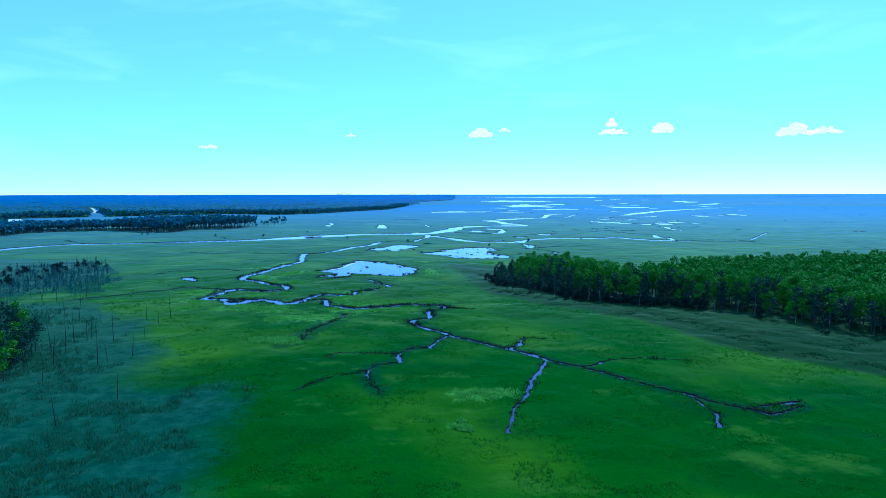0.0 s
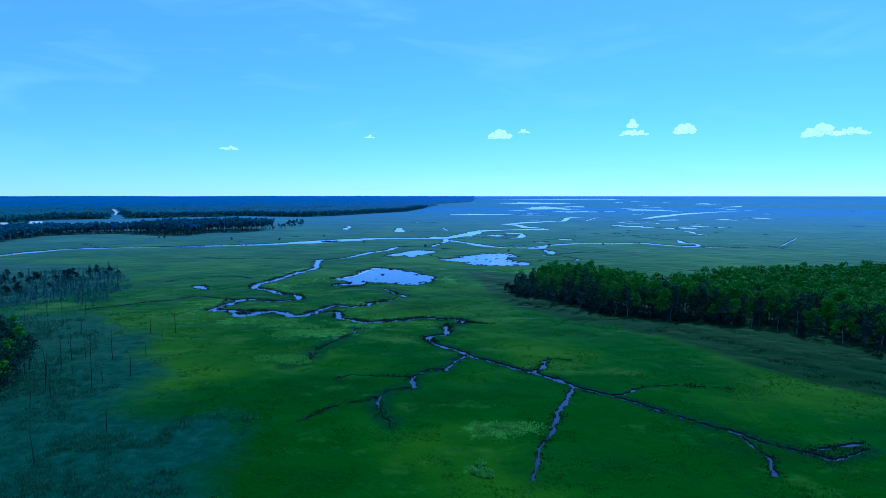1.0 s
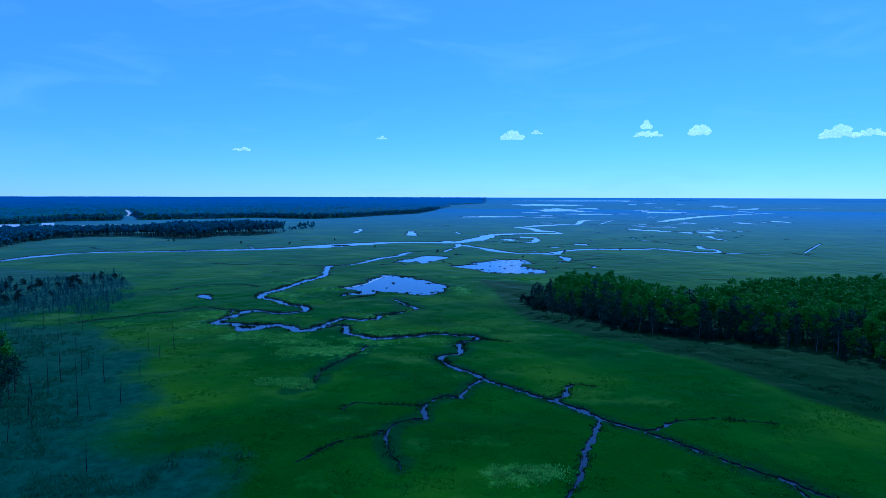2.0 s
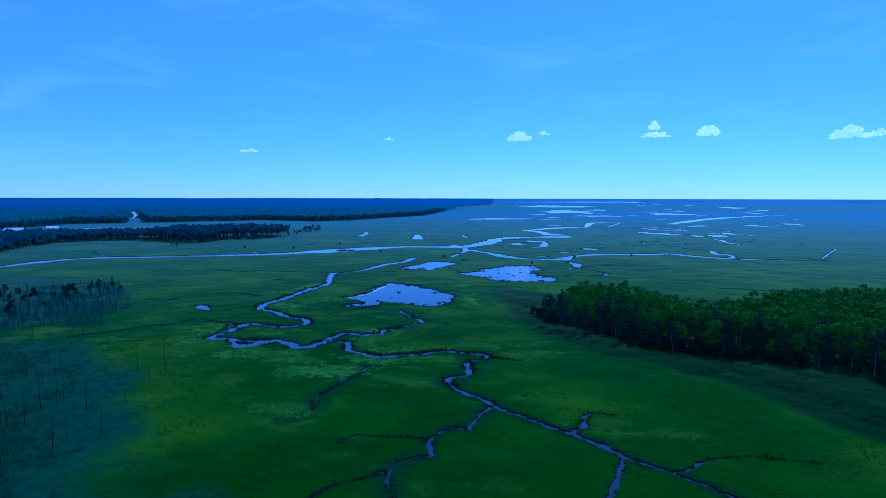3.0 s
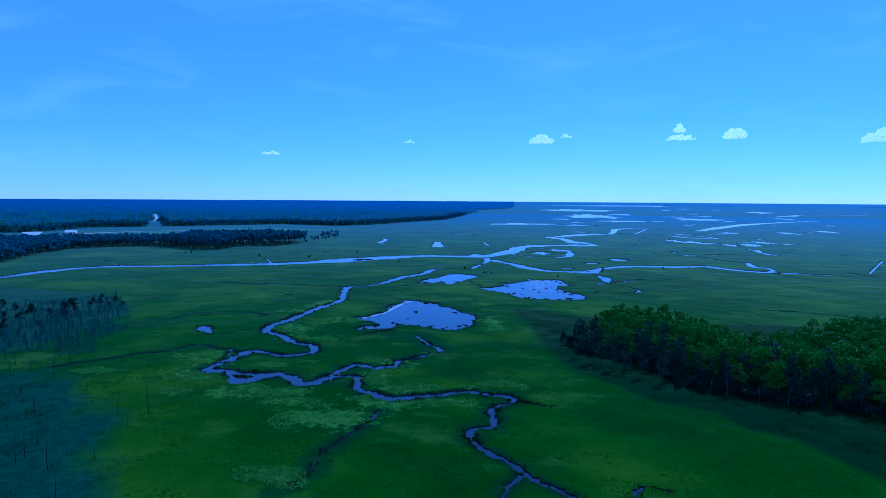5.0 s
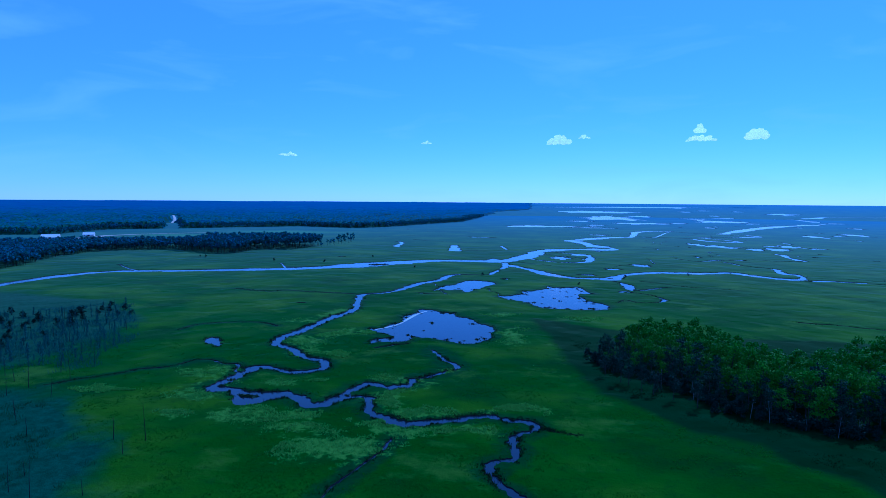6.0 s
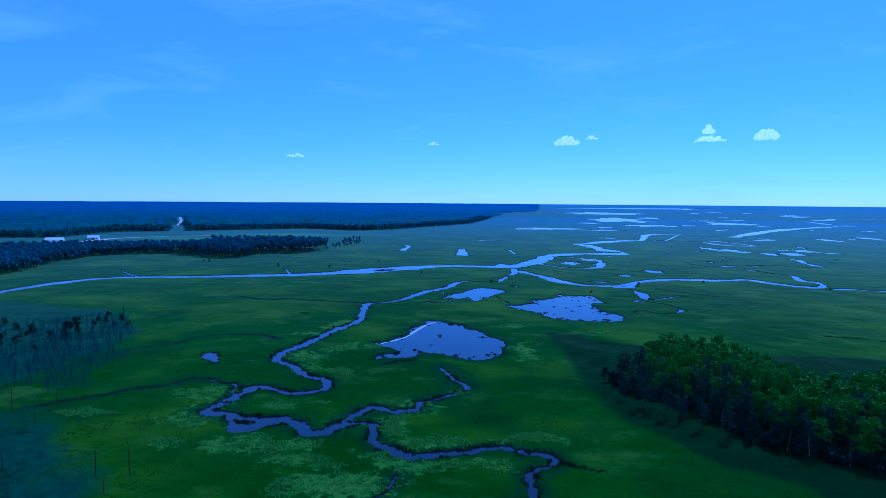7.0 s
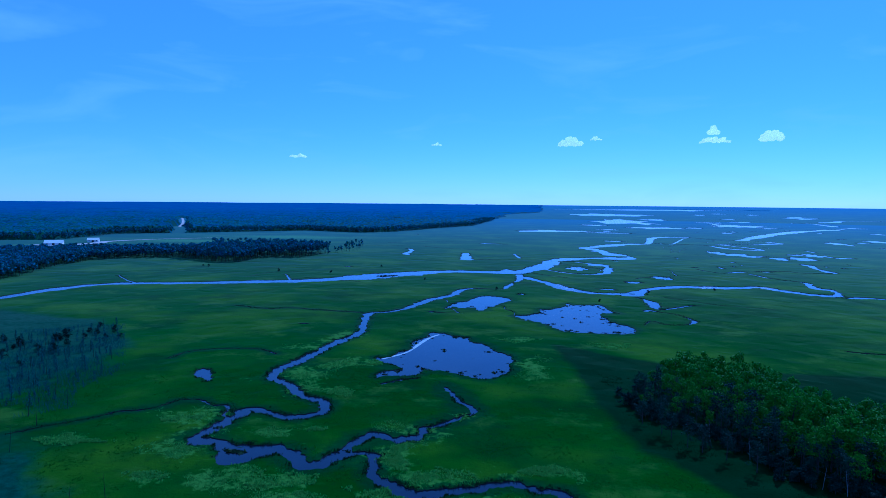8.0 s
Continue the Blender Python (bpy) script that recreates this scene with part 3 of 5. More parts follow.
POND4 = [(-135.1, 311.5), (-137.1, 319.2), (-133.9, 320.6), (-129.8, 316.4), (-128.1, 311.2), (-125.6, 308.6), (-125.8, 304.2), (-129.4, 307.9)]
# pools in the flat marsh: x, y and half their length and depth
FAR_POOLS = [(341, 3000, 158.6, 172.5), (631, 3826, 373.5, 114), (309, 2306, 80.2, 290.6), (454, 2547, 43.9, 74), (166, 1936, 38.8, 45.5), (304, 1791, 56.7, 69.4), (27, 1539, 74.4, 61.9), (156, 1487, 54.8, 20.8), (179, 1647, 24.9, 32.3), (160, 1545, 9.6, 22.6), (131, 1187, 15.1, 19.2), (585, 2298, 32.8, 65.4), (570, 2031, 56.4, 151.3), (415, 1829, 26.7, 32.4), (422, 1560, 11.1, 37.8), (454, 1622, 7.3, 22.1), (863, 3728, 42.2, 130), (710, 2396, 36.9, 37.2), (612, 1862, 25.7, 34.1), (640, 1629, 7.3, 26)]
FAR_POOLS += [(870, 1952, 21.8, 33.7), (501, 1218, 12.4, 52.6), (754, 1591, 10, 37.9), (598, 1281, 15.3, 59.6), (550, 1251, 14.9, 13.1), (370, 921, 12.6, 12.4), (183, 767, 2.1, 12.3), (215, 832, 2.3, 8.9), (201, 782, 1.5, 5.1), (214, 800, 1.6, 6.8), (215, 737, 5.7, 5.7), (299, 802, 1.9, 5.6), (1067, 2836, 51.2, 88.2), (1045, 2700, 30.9, 57.1), (49, 581, 7.5, 4.8), (105, 663, 8.7, 15.2), (74, 627, 7.2, 7.6), (-17, 543, 2.5, 4.1), (36, 729, 9.8, 21.8), (-84, 1076, 9.1, 9.3)]
FAR_POOLS += [(-63, 1069, 18, 7.8), (-68, 461, 2, 2.3), (-64, 459, 3.4, 1.3), (-191, 696, 3.4, 3.8), (-130, 413, 2.7, 1.6), (229, 983, 3.2, 16), (237, 971, 11.2, 26), (250, 943, 16.9, 29.3), (267, 921, 13.5, 18.6), (284, 891, 8.6, 26.1), (312, 898, 14.4, 30.2), (350, 955, 10.9, 30.7), (331, 958, 10.9, 15.4), (374, 1020, 3.4, 26), (157, 764, 3.6, 3.6), (517, 1114, 7.4, 10.3), (741, 3083, 26.5, 58.8), (874, 3251, 33.4, 49.3), (988, 3129, 26.3, 45.9), (741, 2626, 26.5, 37.1)]

# ---- ground and water ----
def wider(line, k):
    return [(x, y, w * k) for x, y, w in line]


channels = [("tidal_river", "wide sky-blue tidal river winding through the marsh", wider(c, f)) for c, f in ((RIVER_A, 0.86), (RIVER_B, 0.92), (RIVER_C, 0.92), (RIVER_D, 1.0), (RIVER_E, 0.95), (RIVER_F, 1.0), (RIVER_G, 1.0))]
channels += [("tidal_creek", "narrow winding tidal creek of still blue water", c) for c in (RIVER_LINK, MAIN_A, MAIN_B, MAIN_C, wider(MAIN_D, 0.78), wider(BR1, 0.68), wider(BR2, 0.75), wider(OXBOW, 1.5), LINKP, LINKQ, wider(CREEK_FAR, 1.4), CREEK_MID, S1, S2, S3, wider(S4, 0.36), wider(S5, 0.36))]
channels += [("marsh_ditch", "thin dark muddy drainage runnel in the grass", c) for c in (BR2B, BR2C, BR3, BR4, BR5, BR6, BR7, BR8, BR9, BR10, BR11, BR12)]
channels += [("straight_ditch", "straight man-made ditch filled with pale water", DITCH)]
bodies = [(n, l, ribbon(p, 11 + 17 * i)) for i, (n, l, p) in enumerate(channels)]
bodies += [(n, l, shore(p, 300 + 10 * i, r)) for i, (n, l, p, r) in enumerate((
    ("marsh_pond", "large shallow blue pond dotted with dark tussocks", POND1, 0.75),
    ("marsh_pond", "shallow blue pond with many dark tussocks", POND2, 1.1),
    ("marsh_pond", "narrow shallow blue pond beside the creek", POND3, 0.9),
    ("marsh_pond", "tiny blue pool alone in the grass", POND4, 0.6)))]
bodies += [("marsh_pool", "pale ragged pool lying in the flat marsh", oval(a, b, c, d * 0.8, 40 + i)) for i, (a, b, c, d) in enumerate(FAR_POOLS)]
g0 = np.random.default_rng(44)


def runnel(x, y, heading, length, width, g):
    """A small meandering channel."""
    pts, n = [], 9
    for k in range(n):
        pts.append((x, y, width * (1.1 - 0.6 * k / n)))
        heading += g.normal() * 0.32
        x, y = x + math.cos(heading) * length / n, y + math.sin(heading) * length / n
    return pts


for i in range(34):
    az, far, wide = radians(g0.uniform(-26, 36)), g0.uniform(400, 1300), g0.uniform(0.6, 1.6)
    line = runnel(far * math.sin(az), far * math.cos(az), g0.uniform(0, 6.28), far * g0.uniform(0.08, 0.2), wide, g0)
    bodies.append(("marsh_ditch", "thin dark muddy drainage runnel in the grass", ribbon(line, 700 + 3 * i)))
for i in range(26):
    az, far = radians(g0.uniform(4, 36)), 800 * (3.6 ** g0.uniform(0, 1))
    bodies.append(("marsh_pool", "small pale pool lying in the flat marsh", oval(far * math.sin(az), far * math.cos(az), far * g0.uniform(0.0015, 0.005), far * g0.uniform(0.003, 0.009), 400 + i)))

# land zones, by plan
REEDS_FAR = [(-420, 240), (-330, 420), (-238, 400), (-196, 362), (-181, 330), (-183, 300), (-181, 275), (-189, 256), (-260, 200)]
REEDS_NEAR = [(-300, 190), (-188, 246), (-158, 243), (-139, 238), (-122, 222), (-107, 206), (-97, 200), (-92, 186), (-88, 174), (-78, 163), (-71, 152), (-76, 138), (-62, 132), (-50, 134), (-43, 121), (-38, 100), (-36, 60), (-200, 40)]
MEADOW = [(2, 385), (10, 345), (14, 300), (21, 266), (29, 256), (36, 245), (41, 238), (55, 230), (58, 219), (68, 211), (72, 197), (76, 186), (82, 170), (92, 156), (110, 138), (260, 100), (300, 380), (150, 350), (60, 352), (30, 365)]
PALE = [
    (-86, 340, 5, 12), (-44, 249, 5, 9), (-36, 243, 8, 3), (-7, 243, 7, 2.2), (2, 243, 4, 3), (-72, 235, 8, 4), (-82, 227, 8, 5), (-113, 268, 9, 6), (-132, 248, 9, 3),
    (8, 129, 8, 7), (4, 131, 4, 4), (-2, 113, 3, 3), (-48, 211, 15, 9), (-51, 180, 8, 4), (-95, 321, 9, 10),
    (-75, 303, 4, 4), (-84, 262, 7, 4), (-71, 267, 4, 3), (-42, 256, 4, 7), (-32, 241, 10, 4), (-110, 268, 8, 8), (-105, 243, 9, 4),
    (-70, 232, 10, 6), (-82, 226, 6, 5), (-9, 345, 6, 20), (-28, 285, 4, 4), (-1, 245, 6, 3), (-76, 342, 5, 9), (-17, 395, 10, 7), (27, 389, 11, 6),
    (-60, 222, 9, 3), (-100, 226, 8, 3), (-44, 232, 8, 3), (-20, 228, 9, 3), (-92, 300, 5, 6), (-110, 360, 10, 5), (-560, 1010, 130, 40), (-430, 1150, 150, 60), (-600, 900, 40, 30),
]


def zones(x, y):
    """How far each point belongs to the reeds and to the pale patches, 0 to 1."""
    reed = np.maximum(signed(x, y, REEDS_FAR) / 22, signed(x, y, REEDS_NEAR) / 30) + 0.5
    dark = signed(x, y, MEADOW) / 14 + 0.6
    pale = np.zeros(len(x))
    wx_, wy_ = x + 5 * grid_noise(x, y, 11, 81) + 2 * grid_noise(x, y, 4, 82), y + 4 * grid_noise(x, y, 9, 83) + 1.5 * grid_noise(x, y, 3.5, 84)
    for cx, cy, rx, ry in PALE:
        pale = np.maximum(pale, 1.0 - 0.62 * np.hypot((wx_ - cx) / rx, (wy_ - cy) / ry))
    # pale plants also follow the banks of the main creek
    bank = np.full(len(x), 1e3)
    near = np.where((np.abs(x + 50) < 90) & (np.abs(y - 270) < 130))[0]
    for line in (MAIN_A[12:], MAIN_B[:24], MAIN_C[:24]):
        bank[near] = np.minimum(bank[near], line_distance(x[near], y[near], line, False))
    side = np.clip(1 - np.abs(bank - 6) / 9, 0, 1) * np.clip(grid_noise(x, y, 17, 77) * 1.6 + 0.1, 0, 1)
    pale = np.maximum(pale, side * 0.85)
    return np.clip(reed, 0, 1), np.clip(pale, 0, 1), np.clip(dark, 0, 1)


def bank_band(x, y):
    """The band of rank grass beside creeks and ponds, 0 to 1."""
    near = np.where(np.hypot(x, y) < 620)[0]
    d = np.full(len(near), 1e3)
    for line, wide in ((MAIN_A, 7), (MAIN_B, 9), (MAIN_C, 7), (MAIN_D, 4), (BR2, 4), (BR7, 6), (BR8, 5), (BR9, 4), (BR10, 5), (LINKP, 5)):
        d = np.minimum(d, line_distance(x[near], y[near], line, False) / wide)
    for pond, wide in ((POND1, 6), (POND2, 6), (POND3, 5)):
        d = np.minimum(d, line_distance(x[near], y[near], pond) / wide)
    band = np.zeros(len(x))
    band[near] = np.clip(1.25 - d, 0, 1)
    return band


def ground_points():
    """Loose points that carry the lie of the land: dense near by, sparse far off."""
    pts, r = [], 55.0
    while r < EDGE_R * 0.98:
        step = max(2.4, r / 75)
        a0, a1 = radians(-62), radians(62)
        n = int((a1 - a0) * r / step)
        a = np.linspace(a0, a1, n) + rng.uniform(-0.4, 0.4, n) * step / r
        rr = r + rng.uniform(-0.4, 0.4, n) * step
        pts.append(np.stack([np.sin(a) * rr, np.cos(a) * rr], 1))
        r += step
    for r in (40, 160, 700, 2500, 3600):
        a = np.linspace(radians(64), radians(296), 40)
        pts.append(np.stack([np.sin(a) * r, np.cos(a) * r], 1))
    a = np.linspace(0, 2 * math.pi, 240, endpoint=False)
    pts.append(np.stack([np.sin(a) * EDGE_R, np.cos(a) * EDGE_R], 1))
    return np.vstack(pts)


def build_ground():
    from mathutils.geometry import delaunay_2d_cdt
    coords, edges = [], []
    for _, _, o in bodies:
        s = len(coords)
        coords += o.tolist()
        edges += [(s + k, s + (k + 1) % len(o)) for k in range(len(o))]
    coords += ground_points().tolist()
    v, _, f, _, _, _ = delaunay_2d_cdt([Vector(c) for c in coords], edges, [], 0, 1e-4)
    v = np.asarray([(p[0], p[1]) for p in v])
    f = np.asarray([t for t in f if len(t) == 3], int)
    c = v[f].mean(1)
    owner = np.full(len(f), -1)
    for i, (_, _, o) in enumerate(bodies):
        lo, hi = o.min(0), o.max(0)
        near = np.where((owner < 0) & (c[:, 0] > lo[0]) & (c[:, 0] < hi[0]) & (c[:, 1] > lo[1]) & (c[:, 1] < hi[1]))[0]
        if len(near):
            owner[near[inside(c[near, 0], c[near, 1], o)]] = i
    land = f[owner < 0]
    wet = np.zeros(len(v), bool)
    wet[f[owner >= 0].ravel()] = True
    x, y = v[:, 0], v[:, 1]
    z = rise(x, y)
    r = np.hypot(x, y)
    z = z + np.where(wet, 0.0, 0.14 * grid_noise(x, y, 9, 3) + 0.10 * grid_noise(x, y, 3, 4)) * (r < 900)
    verts = np.column_stack([x, y, z])
    # banks: the rim of the land goes down below the water
    def keys(t):
        e = np.vstack([t[:, [0, 1]], t[:, [1, 2]], t[:, [2, 0]]])
        return e
    le, we = keys(land), keys(f[owner >= 0])
    wet_set = {(int(a), int(b)) for a, b in we}
    rim = [(int(a), int(b)) for a, b in le if (int(b), int(a)) in wet_set]
    low = {}
    extra = []
    for a, b in rim:
        for k in (a, b):
            if k not in low:
                low[k] = len(verts) + len(extra)
                extra.append((x[k], y[k], z[k] - 0.55))
    faces = land.tolist() + [[b, a, low[a], low[b]] for a, b in rim]
    allv = np.vstack([verts, np.asarray(extra)])
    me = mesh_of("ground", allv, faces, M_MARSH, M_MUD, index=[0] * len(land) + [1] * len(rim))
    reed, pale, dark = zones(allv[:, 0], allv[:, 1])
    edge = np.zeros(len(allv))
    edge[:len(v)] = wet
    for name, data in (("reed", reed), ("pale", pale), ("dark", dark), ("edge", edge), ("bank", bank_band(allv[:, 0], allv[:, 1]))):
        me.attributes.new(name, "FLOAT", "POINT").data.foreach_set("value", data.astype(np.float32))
    tagged(new("ground", me), "flat green salt marsh cut by creeks and ponds", "ground", kind="structure")
    for i, (name, label, _) in enumerate(bodies):
        t = f[owner == i]
        if not len(t):
            continue
        used, inv = np.unique(t.ravel(), return_inverse=True)
        wv = np.column_stack([x[used], y[used], rise(x[used], y[used]) - 0.22])
        tagged(new(name, mesh_of(name, wv, inv.reshape(-1, 3), M_WATER)), label, "water", kind="structure")
    return v[wet & (r < 400)], v[wet & (r >= 400) & (r < 950)]


RIM, FAR_RIM = build_ground()


# ---- plants: shared shapes ----
def tube(path, radii, sides=6):
    """A tapered round stem along a line of points."""
    vs, fs = [], []
    for (x, y, z), r in zip(path, radii):
        for k in range(sides):
            a = 2 * math.pi * k / sides
            vs.append((x + r * math.cos(a), y + r * math.sin(a), z))
    for i in range(len(path) - 1):
        for k in range(sides):
            fs.append([i * sides + k, i * sides + (k + 1) % sides, (i + 1) * sides + (k + 1) % sides, (i + 1) * sides + k])
    fs.append(list(range((len(path) - 1) * sides, len(path) * sides)))
    return vs, fs


def merged(pieces):
    vs, fs = [], []
    for v, f in pieces:
        s = len(vs)
        vs += list(v)
        fs += [[s + k for k in q] for q in f]
    return vs, fs


def sprays(centres, size, g, flat=0.5, out=None):
    """Small leaf clumps, one bent four-sided spray at each centre, turned at random or, with out, lying on the crown's surface."""
    n = len(centres)
    a = g.normal(size=(n, 3))
    if out is None:
        a[:, 2] *= flat
    else:
        out = out + 0.4 * g.normal(size=(n, 3))
        out /= np.linalg.norm(out, axis=1)[:, None]
        a = np.cross(out, a)
    a /= np.linalg.norm(a, axis=1)[:, None]
    b = np.cross(a, g.normal(size=(n, 3)) if out is None else out)
    b /= np.linalg.norm(b, axis=1)[:, None]
    s = (size * g.uniform(0.6, 1.4, n))[:, None]
    drop = np.zeros((n, 3))
    drop[:, 2] = -0.25
    v = np.stack([centres + a * s, centres + b * s * 0.6 + drop * s, centres - a * s, centres - b * s * 0.6 + drop * s], 1).reshape(-1, 3)
    return v, np.arange(4 * n).reshape(-1, 4)


def stem_and_limbs(h, r, g, bare, limbs, lean=0.04, sides=6):
    dx, dy = g.normal(size=2) * lean * h
    path = [(dx * t * t, dy * t * t, h * t) for t in (-0.02, 0.3, 0.65, 0.97)]
    pieces = [tube(path, [r, r * 0.8, r * 0.5, r * 0.12], sides)]
    ends = []
    for k in range(limbs):
        t = bare + (0.93 - bare) * (k + g.uniform(0, 0.8)) / limbs
        a = g.uniform(0, 2 * math.pi)
        ln = h * g.uniform(0.14, 0.24) * (1.15 - 0.6 * (t - bare) / (1 - bare))
        p0 = np.array([dx * t * t, dy * t * t, h * t])
        p1 = p0 + np.array([math.cos(a) * ln, math.sin(a) * ln, ln * g.uniform(0.15, 0.6)])
        pieces.append(tube([tuple(p0), tuple((p0 + p1) / 2 + (0, 0, 0.06 * ln)), tuple(p1)], [r * 0.32, r * 0.2, r * 0.07], 4))
        ends.append(p1)
    return merged(pieces), np.asarray(ends), np.array([dx, dy, h])


def crown_points(ends, top, g, count, spread):
    """Leaf places gathered in uneven clumps round the limb ends and the top."""
    hubs = np.vstack([ends, ends * [0.55, 0.55, 1] + [0, 0, 0.2], top[None] * [1, 1, 0.97], top[None] * [1, 1, 0.88]])
    w = g.uniform(0.4, 1.6, len(hubs))
    pick = g.choice(len(hubs), count, p=w / w.sum())
    off = g.normal(size=(count, 3))
    off /= np.linalg.norm(off, axis=1)[:, None]
    off *= (spread * g.uniform(0.35, 1.0, count) ** 0.6 * g.uniform(0.75, 1.25, len(hubs))[pick])[:, None]
    return hubs[pick] + off * [1, 1, 0.62], off / np.linalg.norm(off, axis=1)[:, None]


def make_tree(kind, seed, leaves):
    g = np.random.default_rng(seed)
    out = None
    if kind == "pine_tree":
        h = g.uniform(12, 15.5)
        (tv, tf), ends, top = stem_and_limbs(h, 0.20, g, 0.24, 18)
        (pts, _), mat, size, label = crown_points(ends, top, g, leaves, 1.25), M_PINE, 0.34, "tall dark pine with a bare lower trunk"
    elif kind == "broadleaf_tree":
        h = g.uniform(9.5, 13)
        (tv, tf), ends, top = stem_and_limbs(h, 0.22, g, 0.24, 15, 0.06)
        (pts, out), mat, size, label = crown_points(ends, top, g, leaves, 1.5), M_BROAD, 0.34, "leafy green broadleaf tree with sunlit uneven crown"
    elif kind == "dead_brush":
        h = g.uniform(3.0, 5.5)
        (tv, tf), ends, top = stem_and_limbs(h, 0.07, g, 0.15, 9, 0.06, 4)
        t, a = g.uniform(0.03, 1, leaves), g.uniform(0, 2 * math.pi, leaves)
        rad = h * 0.2 * (1 - 0.7 * t) * g.uniform(0.1, 1.1, leaves)
        pts, mat, size, label = np.stack([np.cos(a) * rad, np.sin(a) * rad, t * h], 1), M_BRUSH, 0.17, "grey half-dead brush among the reeds"
    elif kind == "shrub":
        h = g.uniform(2.6, 4.5)
        (tv, tf), ends, top = stem_and_limbs(h, 0.08, g, 0.12, 8, 0.05, 4)
        (pts, _), mat, size, label = crown_points(ends * [1.5, 1.5, 0.8], top * 0.85, g, leaves, 0.9), M_CEDAR, 0.3, "dark leafy shrub at the foot of the wood"
    else:
        h = g.uniform(4, 7)
        (tv, tf), ends, top = stem_and_limbs(h, 0.12, g, 0.08, 6, 0.02)
        t = g.uniform(0.04, 1, leaves) ** 1.25
        a = g.uniform(0, 2 * math.pi, leaves)
        rad = (1 - t) * h * 0.24 * g.uniform(0.6, 1.1, leaves) + 0.12
        pts, mat, size, label = np.stack([np.cos(a) * rad, np.sin(a) * rad, t * h], 1), M_CEDAR, 0.32, "small dark conical cedar at the wood's edge"
    root = new(kind)
    root.empty_display_size = 0.5
    child("trunk", mesh_of("trunk", tv, tf, M_DEAD if kind == "dead_brush" else M_BARK), root)
    cv, cf = sprays(pts, size, g, 0.5, out)
    child("crown", mesh_of("crown", cv, cf, mat), root)
    return tagged(root, label, *{"shrub": ("shrub", "shrubs by the wood"), "dead_brush": ("brush", "brush in the reeds")}.get(kind, ("tree", "trees of the wood")))


def make_snag(seed, r=0.19):
    g = np.random.default_rng(seed)
    h = g.uniform(5, 10)
    (tv, tf), ends, top = stem_and_limbs(h, r, g, 0.35, int(g.integers(3, 8)), 0.05)
    return (tv, tf)


protos = {k: [make_tree(k, 100 * i + s, n) for s in range(c)] for i, (k, c, n) in enumerate((("pine_tree", 5, 520), ("broadleaf_tree", 6, 560), ("cedar_tree", 3, 260), ("shrub", 4, 220), ("dead_brush", 4, 130)))}
used_proto = set()


def plant(kind, x, y, scale=None, label=""):
    src = protos[kind][int(rng.integers(len(protos[kind])))]
    s = scale or rng.uniform(0.82, 1.12)
    m = pose(x, y, -0.1, 0, 0, rng.uniform(0, 360))
    ob = src if src.name not in used_proto else copy_thing(src, m)
    used_proto.add(src.name)
    ob.matrix_basis = m @ Matrix.Diagonal((s, s, s * rng.uniform(0.92, 1.08), 1))
    if label:
        tagged(ob, label)
    return ob


def scatter(poly, spacing, g, keep=None):
    """Uneven planting places inside an outline."""
    q = np.asarray(poly, float)
    lo, hi = q.min(0), q.max(0)
    gx, gy = np.meshgrid(np.arange(lo[0], hi[0], spacing), np.arange(lo[1], hi[1], spacing))
    x = gx.ravel() + g.uniform(-0.48, 0.48, gx.size) * spacing
    y = gy.ravel() + g.uniform(-0.48, 0.48, gx.size) * spacing
    ok = inside(x, y, q)
    return x[ok], y[ok]


def mass_of_trees(name, label, xs, ys, leaves, size, h0, h1, g, mat=None, spread=1.9):
    """A wood too far or too deep to tell its trees apart: stems and crowns in one object."""
    vs, fs, idx, n0 = [], [], [], 0
    for x, y in zip(xs, ys):
        h = g.uniform(h0, h1)
        z0 = float(rise(x, y))
        a = g.uniform(0, 2 * math.pi, 7)
        rr = spread * g.uniform(0.15, 0.75, 7)
        hub = np.stack([np.cos(a) * rr, np.sin(a) * rr, h * g.uniform(0.48, 0.90, 7) ** (0.4 + rr / spread)], 1)
        way = g.normal(size=(leaves, 3))
        way[:, 2] = np.abs(way[:, 2]) * np.where(g.uniform(0, 1, leaves) < 0.75, 1, -1)
        way /= np.linalg.norm(way, axis=1)[:, None]
        pick = g.integers(0, 7, leaves)
        c = hub[pick] + way * (spread * g.uniform(0.32, 0.56, 7)[pick] * g.uniform(0.7, 1.05, leaves))[:, None]
        c[:, 2] = np.clip(c[:, 2], 0.3, None)
        v, f = sprays(c, size, g, 0.5, way)
        sv, sf = tube([(0, 0, -0.2), (g.normal() * 0.2, g.normal() * 0.2, h * 0.8)], [0.2, 0.06], 3)
        v = np.vstack([v, np.asarray(sv)]) + [x, y, z0]
        fs += (f + n0).tolist() + [[k + n0 + 4 * leaves for k in q] for q in sf]
        idx += [0] * len(f) + [1] * len(sf)
        vs.append(v)
        n0 += len(v)
    me = mesh_of(name, np.vstack(vs), fs, mat or M_BROAD, M_BARK, index=idx)
    return tagged(new(name, me), label, "woodland", kind="stuff")


